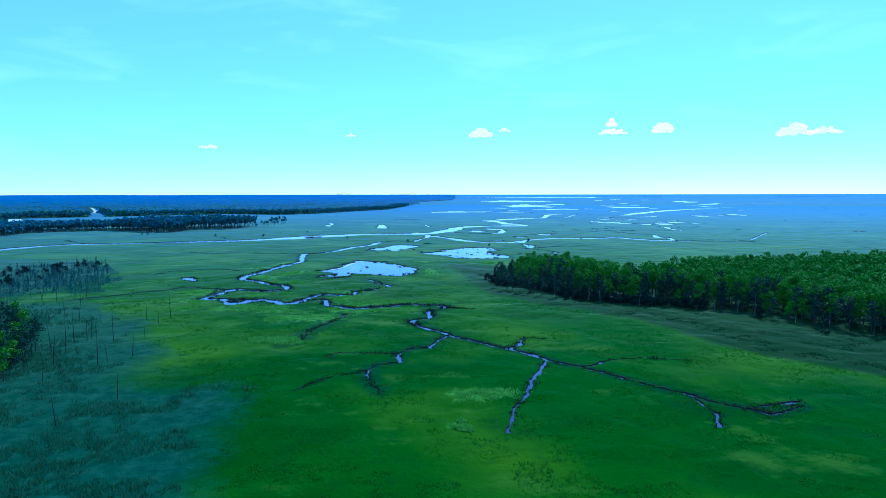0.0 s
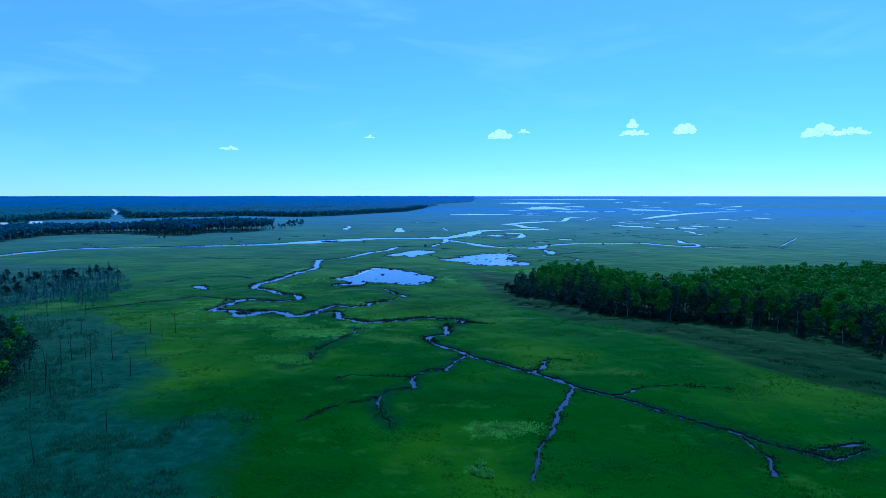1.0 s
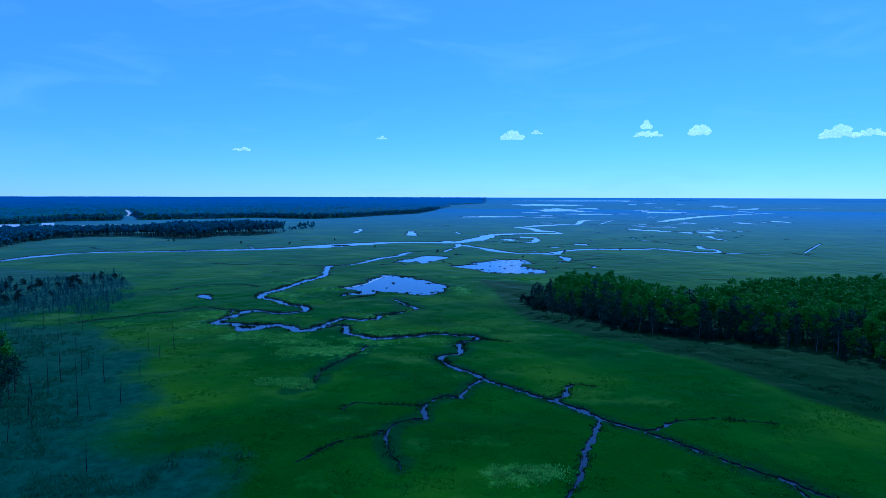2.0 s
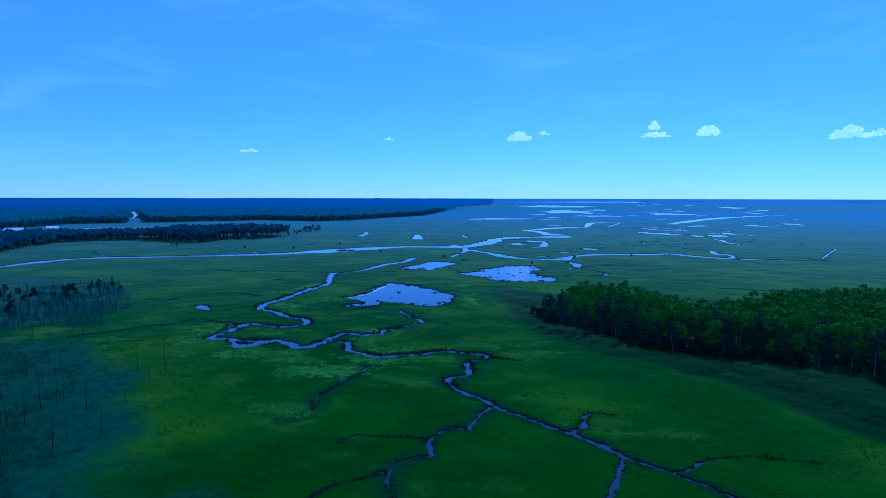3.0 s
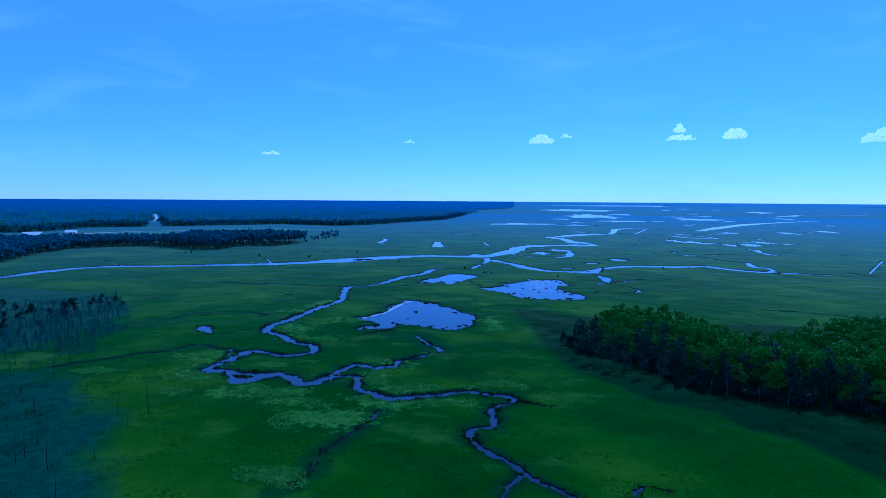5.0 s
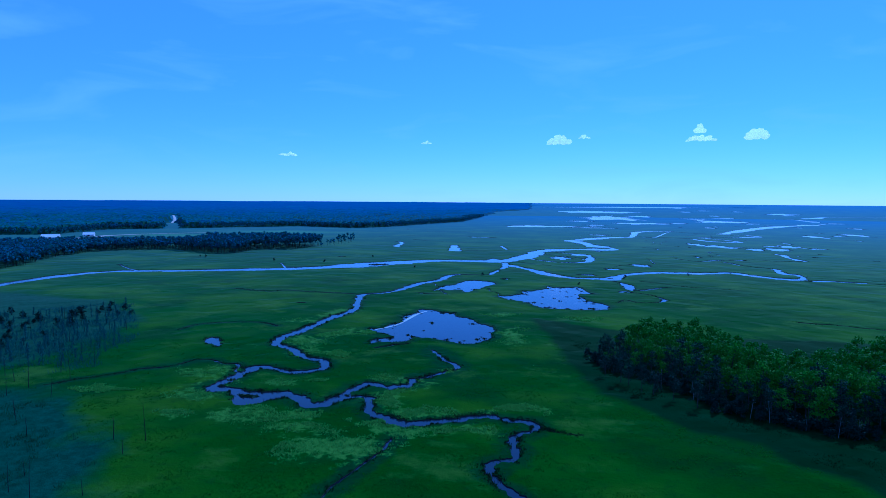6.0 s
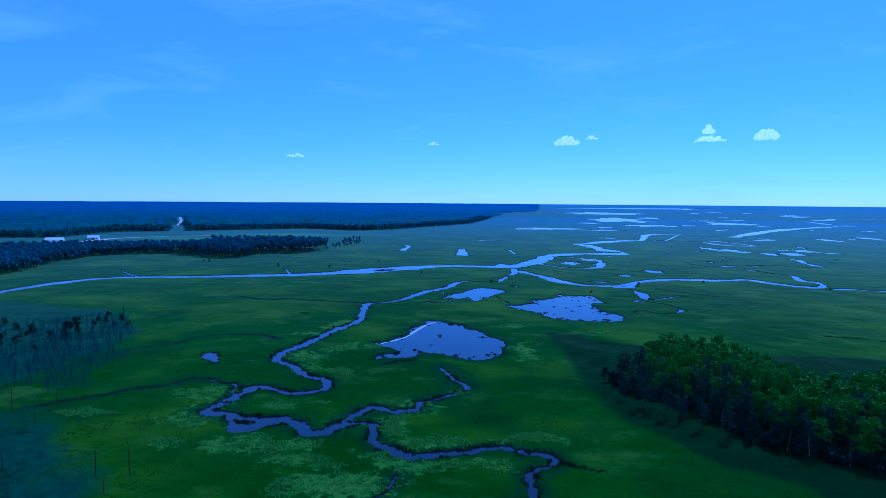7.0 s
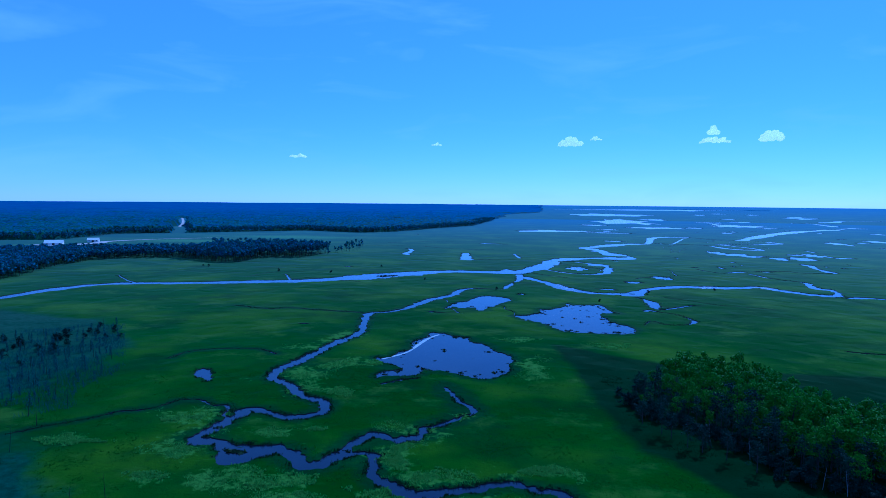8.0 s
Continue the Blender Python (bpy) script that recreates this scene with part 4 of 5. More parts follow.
# ---- the wood beside the marsh ----
WOOD = [(21, 310), (26, 296), (33, 287), (42, 279), (47, 266), (54, 252), (66, 246), (72, 239), (85, 237), (98, 230), (112, 216), (124, 192), (150, 162), (205, 140), (250, 200), (250, 352), (178, 330), (141, 325), (124, 313), (106, 300), (92, 286), (82, 288), (73, 300), (73, 322), (62, 335), (50, 338), (34, 327)]
g1 = np.random.default_rng(21)
wx, wy = scatter(WOOD, 4.3, g1)
depth = signed(wx, wy, WOOD)
front = line_distance(wx, wy, WOOD[:13], False)
order = np.argsort(front)
near = order[:270]
# front rows lean to dark pines, standing in for the wood's shaded front
for k in near:
    kind = "pine_tree" if g1.uniform() < (0.8 if front[k] < 8 else 0.10) else "broadleaf_tree"
    low = 0.72 if wx[k] < 40 else 0.85 if wx[k] < 60 else 1.0
    plant(kind, wx[k], wy[k], low * (rng.uniform(0.5, 0.75) if depth[k] < 3 else rng.uniform(0.65, 0.9) if front[k] < 8 else rng.uniform(0.85, 1.1)))
deep = order[270:]
mass_of_trees("woodland", "dense green canopy of mixed wood beside the marsh", wx[deep], wy[deep], 230, 0.42, 9.0, 13.0, g1, None, 2.7)
# cedar-dark shrubs carry the shade at the wood's foot in their colour
for k in range(9 * 12):
    t = (k + g1.uniform(0, 0.9)) / 12
    i = int(t)
    (x0, y0), (x1, y1) = WOOD[i], WOOD[i + 1]
    plant("shrub", x0 + (x1 - x0) * (t - i) + g1.normal() * 1.8, y0 + (y1 - y0) * (t - i) + g1.normal() * 1.8)
for x, y in ((-330, 668), (-322, 664), (-190, 640), (-158, 700), (-98, 610), (-240, 640), (36, 520), (74, 560), (128, 590), (-35, 560)):
    plant("shrub", x, y, rng.uniform(0.6, 1.0), "lone dark bush on the open marsh")
for x, y in ((78.4, 236.5), (96.5, 229), (38, 270), (110, 213), (50, 252), (119, 190), (24, 302)):
    plant("cedar_tree", x, y)
for x, y in ((24, 286), (28, 278), (30, 275), (33, 269), (36, 266), (41, 262), (46, 255)):
    plant("pine_tree", x, y, rng.uniform(0.5, 0.7), "thin sparse pine standing apart in the reeds")

# ---- dead trees and the trees behind them ----
snag_meshes = [mesh_of("dead_tree", *make_snag(900 + k, 0.11), M_DEAD) for k in range(8)]


pale_meshes = [mesh_of("dead_tree", *make_snag(950 + k, 0.075), M_PALEWOOD) for k in range(4)]


def snag(x, y, s, pale=False):
    ob = new("dead_tree", pale_meshes[int(rng.integers(4))] if pale else snag_meshes[int(rng.integers(8))])
    ob.matrix_basis = pose(x, y, -0.15, rng.normal() * 3, rng.normal() * 3, rng.uniform(0, 360)) @ Matrix.Diagonal((s, s, s, 1))
    return tagged(ob, "bleached dead tree at the front of the wood" if pale else "bare dark dead trunk standing in the reeds", "dead tree", "dead trees at the wood" if pale else "dead trees in the reeds")


for x, y in ((-72.7, 109.6), (-88.4, 156), (-69.4, 125.2), (-108.6, 175.3), (-103.8, 209.4), (-91, 181.7), (-97.2, 175.7), (-106.9, 181.2), (-93, 143.7), (-104.7, 164.8), (-99.6, 151.3), (-92.9, 136.6), (-84.1, 160.6), (-126.8, 208.8), (-136.9, 217), (-96.3, 201.8), (-95.5, 209.7), (-88.5, 151.7)):
    snag(x, y, rng.uniform(0.8, 1.2))
sx, sy = scatter([(-215, 392), (-165, 300), (-150, 262), (-108, 205), (-96, 160), (-125, 150), (-190, 230), (-260, 340)], 13.5, g1)
for x, y in zip(sx, sy):
    snag(x, y, rng.uniform(0.55, 1.05))
for poly, gap in (([(-98, 132), (-104, 152), (-118, 172), (-142, 200), (-165, 196), (-150, 140), (-120, 110)], 5.2),
                  ([(-178, 270), (-190, 300), (-215, 345), (-235, 365), (-275, 350), (-240, 270), (-200, 240)], 6.0), ([(-222, 396), (-172, 315), (-157, 275), (-178, 262), (-196, 300), (-236, 366)], 6.4)):
    low = 0.85 if gap < 6 else 0.55
    lx, ly = scatter(poly, gap, g1)
    for x, y in zip(lx, ly):
        u = g1.uniform()
        if gap < 6:
            plant("pine_tree" if u < 0.5 else "cedar_tree" if u < 0.62 else "broadleaf_tree", x, y, low * rng.uniform(0.65, 1.0))
        else:
            plant("shrub" if u < 0.34 and x < -206 else "shrub" if u < 0.03 else "dead_brush", x, y, rng.uniform(0.7, 1.25))

for x, y in ((30, 289), (41, 278), (47, 263), (58, 248), (69, 240), (80, 236), (92, 233), (100, 227), (110, 216.5), (117, 203), (122, 193), (62, 245), (75, 236), (106, 221)):
    snag(x, y, rng.uniform(0.7, 1.1), True)

# ---- distant woods ----
MID_WOOD = [(-640, 400), (-430, 520), (-432, 560), (-456, 608), (-465, 646), (-470, 692), (-462, 720), (-413, 746), (-330, 704), (-311, 716), (-309, 766), (-268, 780), (-258, 845), (-300, 872), (-362, 840), (-430, 812), (-520, 790), (-640, 720), (-760, 600)]
g2 = np.random.default_rng(5)
mx, my = scatter(MID_WOOD, 5.6, g2)
k = mx < -400
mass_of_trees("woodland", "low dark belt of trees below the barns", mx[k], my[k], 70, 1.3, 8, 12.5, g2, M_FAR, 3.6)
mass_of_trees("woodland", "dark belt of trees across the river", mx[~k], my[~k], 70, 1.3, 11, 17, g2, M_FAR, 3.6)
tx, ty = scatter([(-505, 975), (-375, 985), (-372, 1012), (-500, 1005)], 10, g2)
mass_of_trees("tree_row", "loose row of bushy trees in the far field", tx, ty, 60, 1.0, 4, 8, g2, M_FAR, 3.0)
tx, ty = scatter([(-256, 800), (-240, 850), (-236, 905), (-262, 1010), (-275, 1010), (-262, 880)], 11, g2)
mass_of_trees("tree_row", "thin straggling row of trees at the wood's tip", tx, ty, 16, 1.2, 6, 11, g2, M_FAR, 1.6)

FAR_WOOD = [(-1500, 560), (-920, 770), (-840, 955), (-762, 985), (-785, 1150), (-682, 1228), (-610, 1300), (-487, 1395), (-356, 1340), (-300, 1405), (-253, 1562), (-178, 1766), (-152, 2295), (-116, 2925), (30, 3274), (44, 3700), (60, 4800), (-4600, 4800), (-4600, 900)]
TRACK = [(-828, 1455, 6), (-925, 1630, 7), (-1022, 1796, 7), (-1200, 2090, 6)]


def far_canopy():
    """The far woods' roof of crowns: a lumpy sheet, dropping to the ground at its edges."""
    a = np.linspace(radians(-72), radians(6), 520)
    r = 700 * (EDGE_R / 700) ** np.linspace(0, 1, 340)
    aa, rr = np.meshgrid(a, r)
    x, y = np.sin(aa) * rr, np.cos(aa) * rr
    x, y = x + g2.uniform(-0.3, 0.3, x.shape) * rr * 0.0026, y + g2.uniform(-0.3, 0.3, y.shape) * rr * 0.0057
    d = np.minimum(signed(x.ravel(), y.ravel(), FAR_WOOD), line_distance(x.ravel(), y.ravel(), [(-600, 1080), *(p[:2] for p in TRACK)], False) - 14).reshape(x.shape)
    d = d + 14 * grid_noise(x, y, 60, 9) * (d > -25)
    lump = 2.2 * g2.uniform(-0.7, 1, x.shape) + 1.4 * grid_noise(x, y, 45, 2) + 3.5 * grid_noise(x, y, 260, 6)
    gaps = np.clip(grid_noise(x, y, 150, 12) * 3 - 1.6, 0, 1) * 8
    z = rise(x, y) + np.where(d > 6, (10 + lump - gaps) * (1 - 0.82 * np.clip((rr - 2000) / 1600, 0, 1)), np.where(d > 0, 3.0, -1.5))
    n, m = x.shape
    i = (np.arange(n - 1)[:, None] * m + np.arange(m - 1)[None]).ravel()
    q = np.stack([i, i + 1, i + m + 1, i + m], 1)
    keep = (d > 0).ravel()[q].any(1)
    used, inv = np.unique(q[keep].ravel(), return_inverse=True)
    v = np.stack([x.ravel(), y.ravel(), z.ravel()], 1)[used]
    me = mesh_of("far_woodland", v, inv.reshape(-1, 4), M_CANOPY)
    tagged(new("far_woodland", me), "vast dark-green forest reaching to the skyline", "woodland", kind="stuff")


# its blue edge-on gloss paints distance haze over the forest roof
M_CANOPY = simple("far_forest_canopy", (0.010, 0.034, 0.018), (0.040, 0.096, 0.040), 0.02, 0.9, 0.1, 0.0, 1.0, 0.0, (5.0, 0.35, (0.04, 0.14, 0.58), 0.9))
far_canopy()
ex, ey = scatter([(-900, 760), (-822, 950), (-745, 975), (-768, 1148), (-672, 1215), (-600, 1285), (-484, 1378), (-350, 1322), (-288, 1398), (-240, 1555), (-165, 1760), (-138, 2295), (-180, 2300), (-205, 1780), (-280, 1580), (-320, 1440), (-360, 1375), (-490, 1432), (-630, 1330), (-705, 1260), (-815, 1170), (-795, 1020), (-870, 990), (-950, 790)], 7.5, g2)
k = line_distance(ex, ey, [(-600, 1080), *(p[:2] for p in TRACK)], False) > 14
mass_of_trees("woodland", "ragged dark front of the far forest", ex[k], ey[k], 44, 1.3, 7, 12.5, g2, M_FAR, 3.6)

# ---- buildings in the clearing ----
def gabled(w, d, h, ridge):
    v = [(-w / 2, -d / 2, 0), (w / 2, -d / 2, 0), (w / 2, d / 2, 0), (-w / 2, d / 2, 0), (-w / 2, -d / 2, h), (w / 2, -d / 2, h), (w / 2, d / 2, h), (-w / 2, d / 2, h), (-w / 2, 0, ridge - 0.1), (w / 2, 0, ridge - 0.1)]
    f = [[0, 1, 5, 4], [2, 3, 7, 6], [1, 2, 6, 9, 5], [3, 0, 4, 8, 7], [3, 2, 1, 0]]
    o, t = 0.6, 0.25
    drop = (ridge - h) / (d / 2) * o
    rv, rf = [], []
    for s in (-1, 1):
        k = len(rv)
        rv += [(-w / 2 - o, s * (d / 2 + o), h - drop), (w / 2 + o, s * (d / 2 + o), h - drop), (w / 2 + o, 0, ridge), (-w / 2 - o, 0, ridge)]
        rv += [(x, y, z + t) for x, y, z in rv[k:k + 4]]
        rf += [[k + 4, k + 5, k + 6, k + 7], [k + 3, k + 2, k + 1, k], [k, k + 1, k + 5, k + 4], [k + 1, k + 2, k + 6, k + 5], [k + 3, k, k + 4, k + 7], [k + 2, k + 3, k + 7, k + 6]]
    return (v, f), (rv, rf)


def box(cx, cy, cz, sx, sy, sz):
    v = [(cx + a * sx / 2, cy + b * sy / 2, cz + c * sz / 2) for c in (-1, 1) for b in (-1, 1) for a in (-1, 1)]
    return v, [[0, 2, 3, 1], [4, 5, 7, 6], [0, 1, 5, 4], [1, 3, 7, 5], [3, 2, 6, 7], [2, 0, 4, 6]]


def barn(x, y, w, d, h, ridge, turn, doors):
    root = new("barn")
    (wv, wf), (rv, rf) = gabled(w, d, h, ridge)
    child("wall", mesh_of("wall", wv, wf, M_WHITE), root)
    child("roof", mesh_of("roof", rv, rf, M_ROOF), root, "pale metal gable roof")
    for k in range(doors):
        px = -w / 2 + w * (k + 0.5) / doors
        wide = 3.2 if k % 2 else 1.4
        child("door" if k % 2 else "window", mesh_of("opening", *box(px, -d / 2 - 0.02, 1.5 if k % 2 else 2.0, wide, 0.12, 3.0 if k % 2 else 1.2), M_GLASS), root)
    root.matrix_basis = pose(x, y, 0, 0, 0, turn)
    return tagged(root, "long white metal barn in a forest clearing", "barn", "white farm buildings")


barn(-671, 880, 22, 13, 3.2, 6.6, 30, 3)
barn(-664, 950, 15, 11, 3.0, 5.8, 28, 3)


def strip(name, pts, z, mat, label, category):
    s = spline(pts, 12)
    t = np.gradient(s[:, :2], axis=0)
    t /= np.hypot(t[:, 0], t[:, 1])[:, None]
    nrm = np.stack([-t[:, 1], t[:, 0]], 1) * s[:, 2:3] / 2
    l, r = s[:, :2] + nrm, s[:, :2] - nrm
    v = [(*p, z) for p in l] + [(*p, z) for p in r]
    n = len(s)
    tagged(new(name, mesh_of(name, v, [[n + k, n + k + 1, k + 1, k] for k in range(n - 1)], mat)), label, category, kind="structure")


strip("road", TRACK, 0.35, M_SAND, "pale sandy track in a gap of the forest", "road")
strip("road", [(-700, 872, 10), (-655, 878, 22), (-640, 925, 22), (-648, 962, 14), (-610, 1030, 6), (-540, 1090, 4)], 0.30, M_SAND, "pale sandy yard and lane beside the barns", "road")


strip("algae_mat", [(-71, 347.5, 1.2), (-66, 355, 1.6), (-62.5, 362.5, 1.0), (-60.6, 377, 2.0), (-58, 391, 1.6), (-54.5, 399, 1.0)], -0.205, M_ALGAE, "pale floating algae along the pond's shore", "algae")

# ---- grasses ----
def tufts(name, label, x, y, blades, height, spread, width, mat, g):
    """Blades in clumps, one object: nobody could count them."""
    n = len(x)
    k = np.repeat(np.arange(n), blades)
    a = g.uniform(0, 2 * math.pi, n * blades)
    r = spread * np.sqrt(g.uniform(0, 1, n * blades))
    bx, by = x[k] + np.cos(a) * r, y[k] + np.sin(a) * r
    hh = height * g.uniform(0.6, 1.25, n * blades) * g.uniform(0.7, 1.3, n)[k]
    t = g.uniform(0, 2 * math.pi, n * blades)
    wx2, wy2 = np.cos(t) * width / 2, np.sin(t) * width / 2
    lx, ly = g.normal(size=n * blades) * hh * 0.35, g.normal(size=n * blades) * hh * 0.35
    z0 = np.full(n * blades, -0.05)
    v = np.stack([np.stack([bx - wx2, by - wy2, z0], 1), np.stack([bx + wx2, by + wy2, z0], 1), np.stack([bx + lx + wx2 * 0.3, by + ly + wy2 * 0.3, hh], 1), np.stack([bx + lx - wx2 * 0.3, by + ly - wy2 * 0.3, hh], 1)], 1).reshape(-1, 3)
    me = mesh_of(name, v, np.arange(4 * n * blades).reshape(-1, 4), mat)
    return tagged(new(name, me), label, "grass", kind="stuff")


def dry(x, y, margin=0.3):
    """Places that are not in water."""
    ok = np.ones(len(x), bool)
    for _, _, o in bodies:
        lo, hi = o.min(0), o.max(0)
        near = np.where(ok & (x > lo[0]) & (x < hi[0]) & (y > lo[1]) & (y < hi[1]))[0]
        if len(near):
            ok[near[inside(x[near], y[near], o)]] = False
    return ok


def sown(n, r0, r1, g, lo=-52, hi=52, power=1.0):
    a = np.radians(g.uniform(lo, hi, n))
    r = r0 + (r1 - r0) * g.uniform(0, 1, n) ** power
    return np.sin(a) * r, np.cos(a) * r


g3 = np.random.default_rng(11)
x, y = sown(110000, 70, 340, g3)
reed, pale, dark = zones(x, y)
ok = dry(x, y)
patch = grid_noise(x, y, 7, 31) + 0.6 * grid_noise(x, y, 2.5, 32)
k = ok & (reed < 0.5) & (dark < 0.5) & (pale < 0.3) & (patch > 0.0)
tufts("marsh_grass", "short bright green cordgrass tufts on the marsh", x[k], y[k], 3, 0.22, 0.5, 0.2, M_GRASS, g3)
k = ok & (reed + 0.45 * patch > 0.92)
tufts("reeds", "tall blue-green reeds round the dead trees", x[k], y[k], 4, 0.7, 0.8, 0.14, M_REED, g3)
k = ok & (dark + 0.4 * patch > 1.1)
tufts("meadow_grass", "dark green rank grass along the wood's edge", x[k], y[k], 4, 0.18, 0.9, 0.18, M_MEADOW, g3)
k = ok & (pale + 0.35 * patch > 0.5)
tufts("pale_marsh_plants", "pale yellow-green plants along the creek banks", x[k], y[k], 4, 0.32, 0.7, 0.28, M_LEAFY, g3)
cx, cy, cr, cq = (np.repeat(c, 900) for c in np.asarray(PALE[:-3], float).T)
a, r = g3.uniform(0, 2 * math.pi, len(cx)), np.sqrt(g3.uniform(0, 1, len(cx))) * 1.15
x, y = cx + np.cos(a) * r * cr, cy + np.sin(a) * r * cq
x, y = x - 5 * grid_noise(x, y, 11, 81) - 2 * grid_noise(x, y, 4, 82), y - 4 * grid_noise(x, y, 9, 83) - 1.5 * grid_noise(x, y, 3.5, 84)
k = dry(x, y) & (grid_noise(x, y, 3.2, 51) + 0.7 * grid_noise(x, y, 1.1, 52) + 0.7 * grid_noise(x, y, 9, 53) - 1.0 * (r - 0.7) > 0.2)
tufts("pale_marsh_plants", "pale yellow-green broad-leaved plants in patches", x[k], y[k], 3, 0.35, 0.4, 0.30, M_LEAFY, g3)
far_from = np.full(len(RIM), 1e3)
for line, loop in ((MAIN_A, False), (MAIN_B, False), (MAIN_C, False), (POND1, True), (POND2, True), (POND3, True), (POND4, True)):
    far_from = np.minimum(far_from, line_distance(RIM[:, 0], RIM[:, 1], line, loop))
for pts, many, tall, label in ((RIM[far_from < 6], 9, 0.42, "dark sedge fringing the creek and pond banks"), (RIM[far_from >= 6], 4, 0.26, "short dark sedge along the ditches")):
    jx = pts[:, 0].repeat(many) + g3.normal(size=many * len(pts)) * 0.55
    jy = pts[:, 1].repeat(many) + g3.normal(size=many * len(pts)) * 0.55
    k = dry(jx, jy) & (grid_noise(jx, jy, 4, 61) + 0.6 * grid_noise(jx, jy, 1.5, 62) > -0.1)
    tufts("bank_sedge", label, jx[k], jy[k], 2, tall, 0.35, 0.22, M_SEDGE, g3)

jx = FAR_RIM[:, 0].repeat(3) + g3.normal(size=3 * len(FAR_RIM)) * 1.0
jy = FAR_RIM[:, 1].repeat(3) + g3.normal(size=3 * len(FAR_RIM)) * 1.0
k = dry(jx, jy) & (grid_noise(jx, jy, 14, 63) > 0.05)
tufts("bank_sedge", "dark sedge fringing the far river banks", jx[k], jy[k], 2, 0.2, 0.5, 0.4, M_SEDGE, g3)

tx, ty = scatter([(-224, 398), (-168, 318), (-150, 272), (-178, 240), (-240, 270), (-278, 350)], 1.1, g3)
k = dry(tx, ty) & (grid_noise(tx, ty, 12, 71) + 0.7 * grid_noise(tx, ty, 4, 72) > 0.0)
tufts("dead_twigs", "grey-blue dead twigs and stems among the reeds", tx[k], ty[k], 3, 1.1, 0.7, 0.1, M_BRUSH, g3)

# ---- tussocks in the ponds ----
def tussock_mesh(seed):
    g = np.random.default_rng(seed)
    v, f = tube([(0, 0, -0.3), (0.05, 0, 0.0), (0, 0.05, 0.18), (0, 0, 0.25)], [0.8, 0.75, 0.5, 0.1], 7)
    v = [(a * g.uniform(0.8, 1.25), b * g.uniform(0.8, 1.25), c) for a, b, c in v]
    c = g.normal(size=(26, 3)) * [0.45, 0.45, 0.1] + [0, 0, 0.3]
    lv, lf = sprays(c, 0.32, g)
    vs, fs = merged([(v, f), (lv.tolist(), lf.tolist())])
    return mesh_of("tussock", vs, fs, M_SEDGE)


tuss = [tussock_mesh(70 + k) for k in range(4)]
for pond, count in ((POND1, 26), (POND2, 46), (POND3, 6)):
    px, py = scatter(pond, 3.0, g3)
    pick = g3.permutation(len(px))
    d = signed(px, py, pond)
    pick = pick[np.argsort(d[pick] + g3.uniform(0, 14, len(pick)))][:count]
    pick = np.append(pick, g3.permutation(len(px))[:count // 2])
    for i in pick:
        ob = new("tussock", tuss[int(g3.integers(4))])
        s = g3.uniform(0.5, 1.25)
        ob.matrix_basis = pose(px[i], py[i], -0.45, 0, 0, g3.uniform(0, 360)) @ Matrix.Diagonal((s * g3.uniform(0.8, 1.8), s, s, 1))
        tagged(ob, "dark grassy tussock standing in the pond", "tussock", "tussocks in the ponds")

for x, y, s, long in ((-86.5, 247.2, 1.6, 2.4), (-84.6, 246.6, 1.3, 1.6), (-99.0, 262.5, 1.0, 1.6), (-57.0, 252.0, 0.9, 1.4), (-137, 628, 2.2, 3.0), (-130, 632, 1.8, 2.2)):
    ob = new("tussock", tuss[int(g3.integers(4))])
    ob.matrix_basis = pose(x, y, -0.4, 0, 0, g3.uniform(-20, 20)) @ Matrix.Diagonal((s * long, s, s * 0.9, 1))
    tagged(ob, "low grassy islet standing in the creek", "tussock", "islets in the creek")

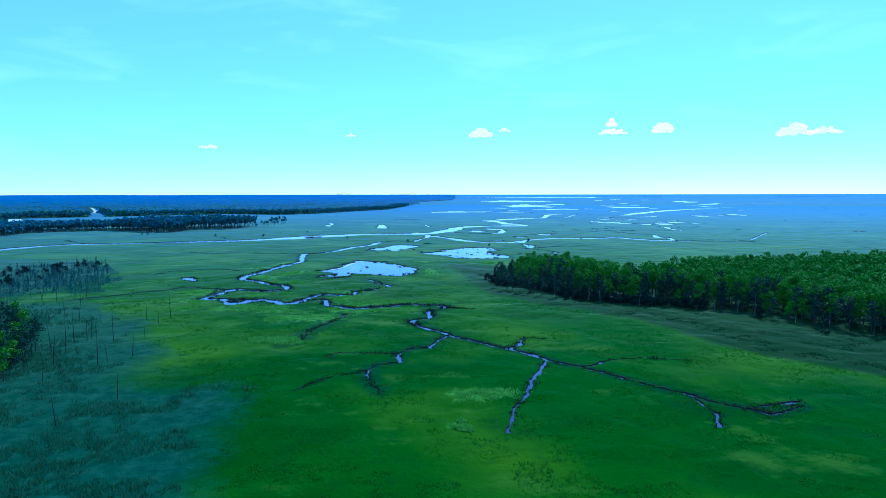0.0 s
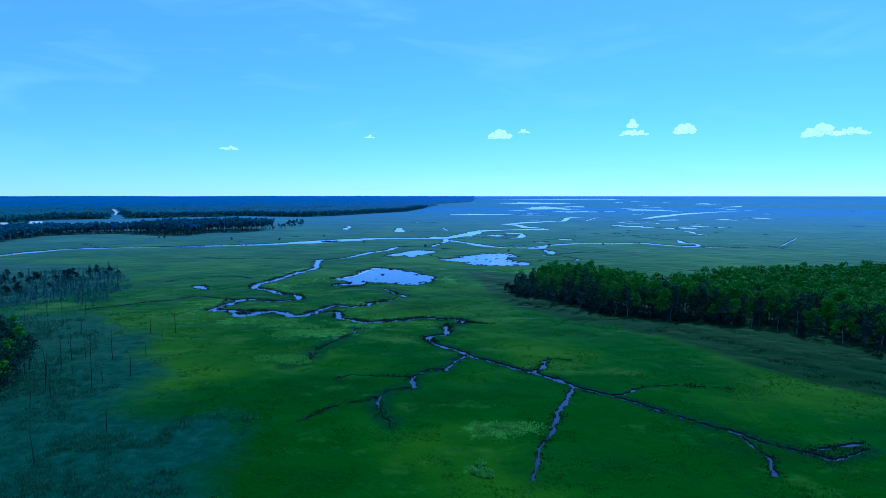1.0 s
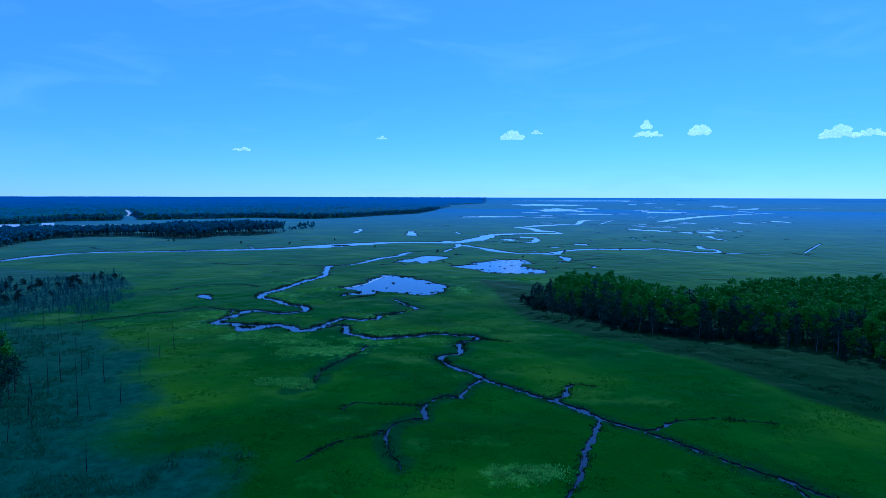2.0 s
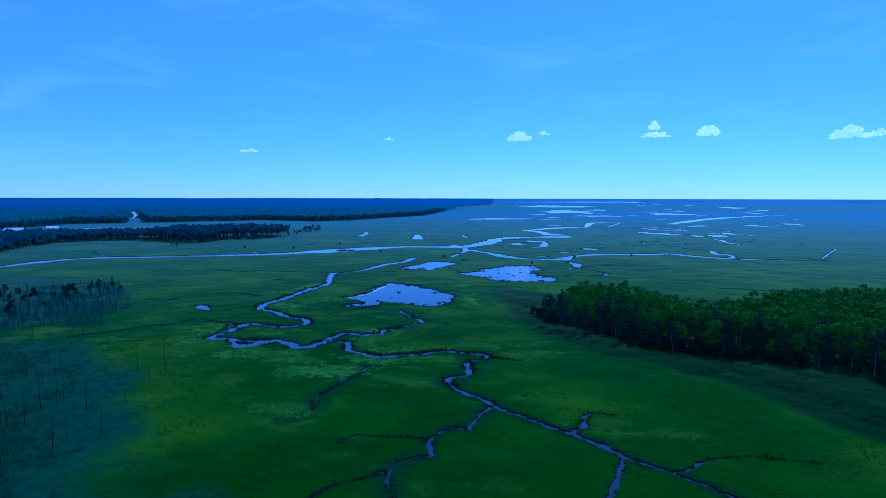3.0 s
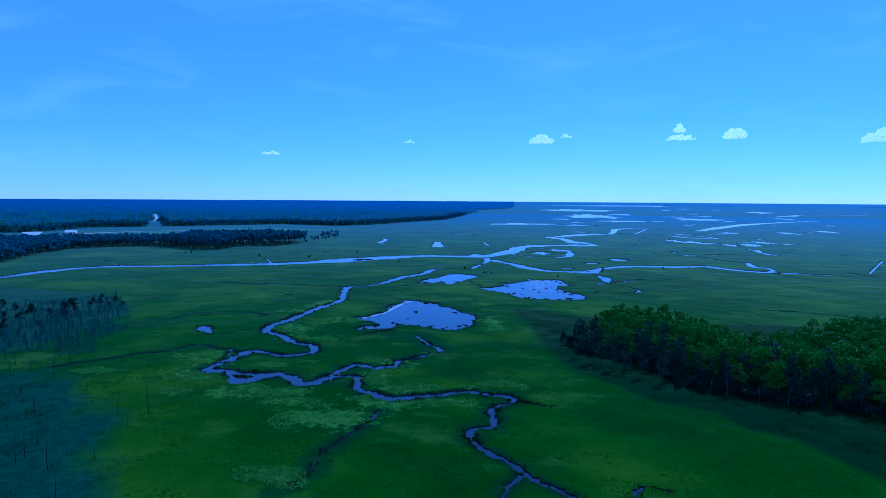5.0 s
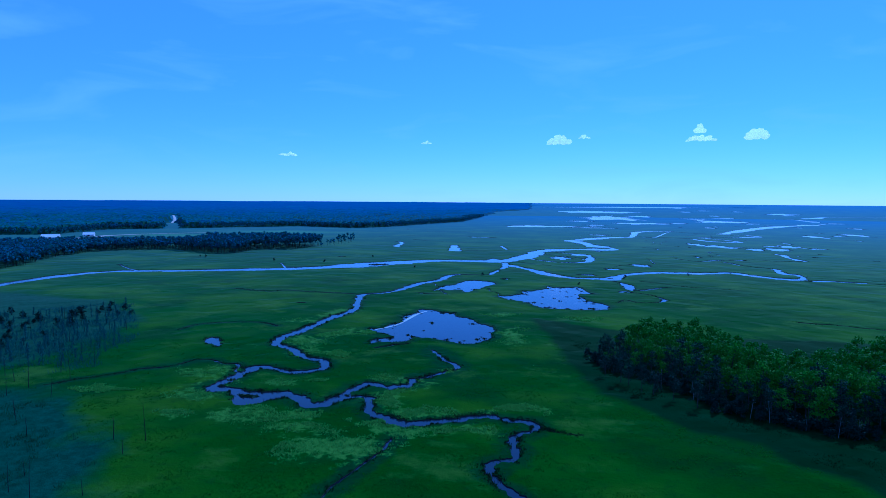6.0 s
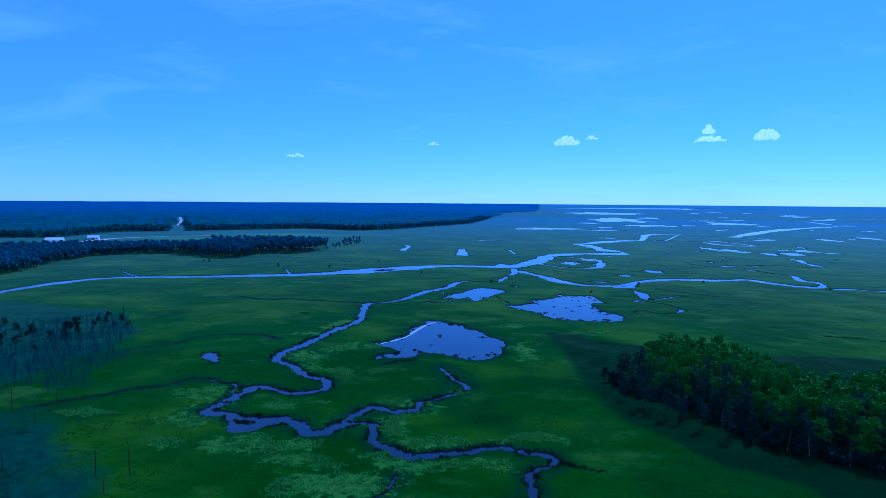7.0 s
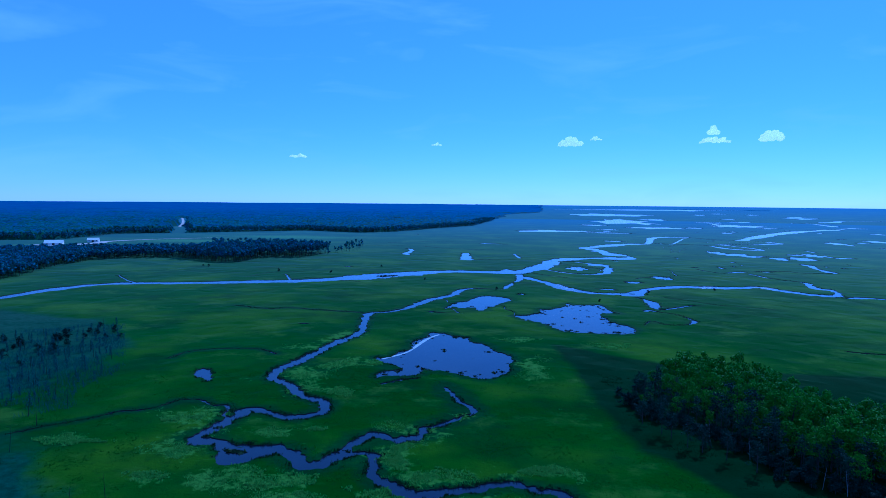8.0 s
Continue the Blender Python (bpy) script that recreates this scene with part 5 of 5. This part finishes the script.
# ---- fair-weather clouds low over the skyline ----
def cloud(az, el, half_w, half_h, puffs, seed):
    g = np.random.default_rng(seed)
    dist = 4500.0
    W, H = dist * math.tan(radians(half_w * 0.78)), dist * math.tan(radians(half_h * 0.9))
    u = np.linspace(-0.85, 0.85, puffs) + g.uniform(-0.12, 0.12, puffs)
    top = (1 - np.abs(u) ** 1.6) * g.uniform(0.15, 1.0, puffs)
    rad = H * g.uniform(0.30, 0.62, puffs) * (1.05 - 0.45 * np.abs(u))
    mid = np.stack([u * W, g.uniform(-0.25, 0.25, puffs) * W, (top - 0.35) * H], 1)
    mid, rad = np.vstack([mid, [[0, 0, -0.1 * H]]]), np.append(rad, H * 0.45)
    bm = bmesh.new()
    bmesh.ops.create_icosphere(bm, subdivisions=6, radius=1.0)
    for v in bm.verts:
        p = np.array([v.co.x * W / H, v.co.y, v.co.z])
        p /= np.linalg.norm(p)
        along = mid @ p
        gap = rad ** 2 - ((mid ** 2).sum(1) - along ** 2)
        reach = np.where(gap > 0, along + np.sqrt(np.maximum(gap, 0)), 0).max()
        q = Vector(p * max(reach, 0.12 * H))
        k = 1 + 0.18 * noise.noise(q / (H * 0.3))
        v.co = q * k
        if v.co.z < -0.45 * H:
            v.co.z = -0.45 * H + (v.co.z + 0.45 * H) * 0.35
    me = bpy.data.meshes.new("cloud")
    bm.to_mesh(me)
    bm.free()
    me.materials.append(M_CLOUD)
    me.polygons.foreach_set("use_smooth", np.ones(len(me.polygons), bool))
    ob = new("cloud", me)
    a = radians(az)
    ob.matrix_basis = pose(dist * math.sin(a), dist * math.cos(a), 45 + dist * math.tan(radians(el)), 0, 0, -az)
    return tagged(ob, "small white fair-weather cloud low in the sky", "cloud", "fair-weather clouds", "structure")


for i, (az, el, w, h, n) in enumerate(((3.1, 5.4, 1.35, 0.62, 16), (5.2, 5.7, 0.7, 0.28, 6), (14.7, 5.4, 1.5, 0.5, 10), (14.6, 6.1, 0.55, 0.55, 8), (18.9, 5.5, 1.1, 0.7, 16), (28.8, 4.9, 1.6, 0.75, 16), (30.8, 4.8, 1.6, 0.45, 10), (-8.7, 5.25, 0.55, 0.24, 6), (-20.9, 4.05, 1.1, 0.26, 9))):
    cloud(az, el, w, h, n, 200 + i)
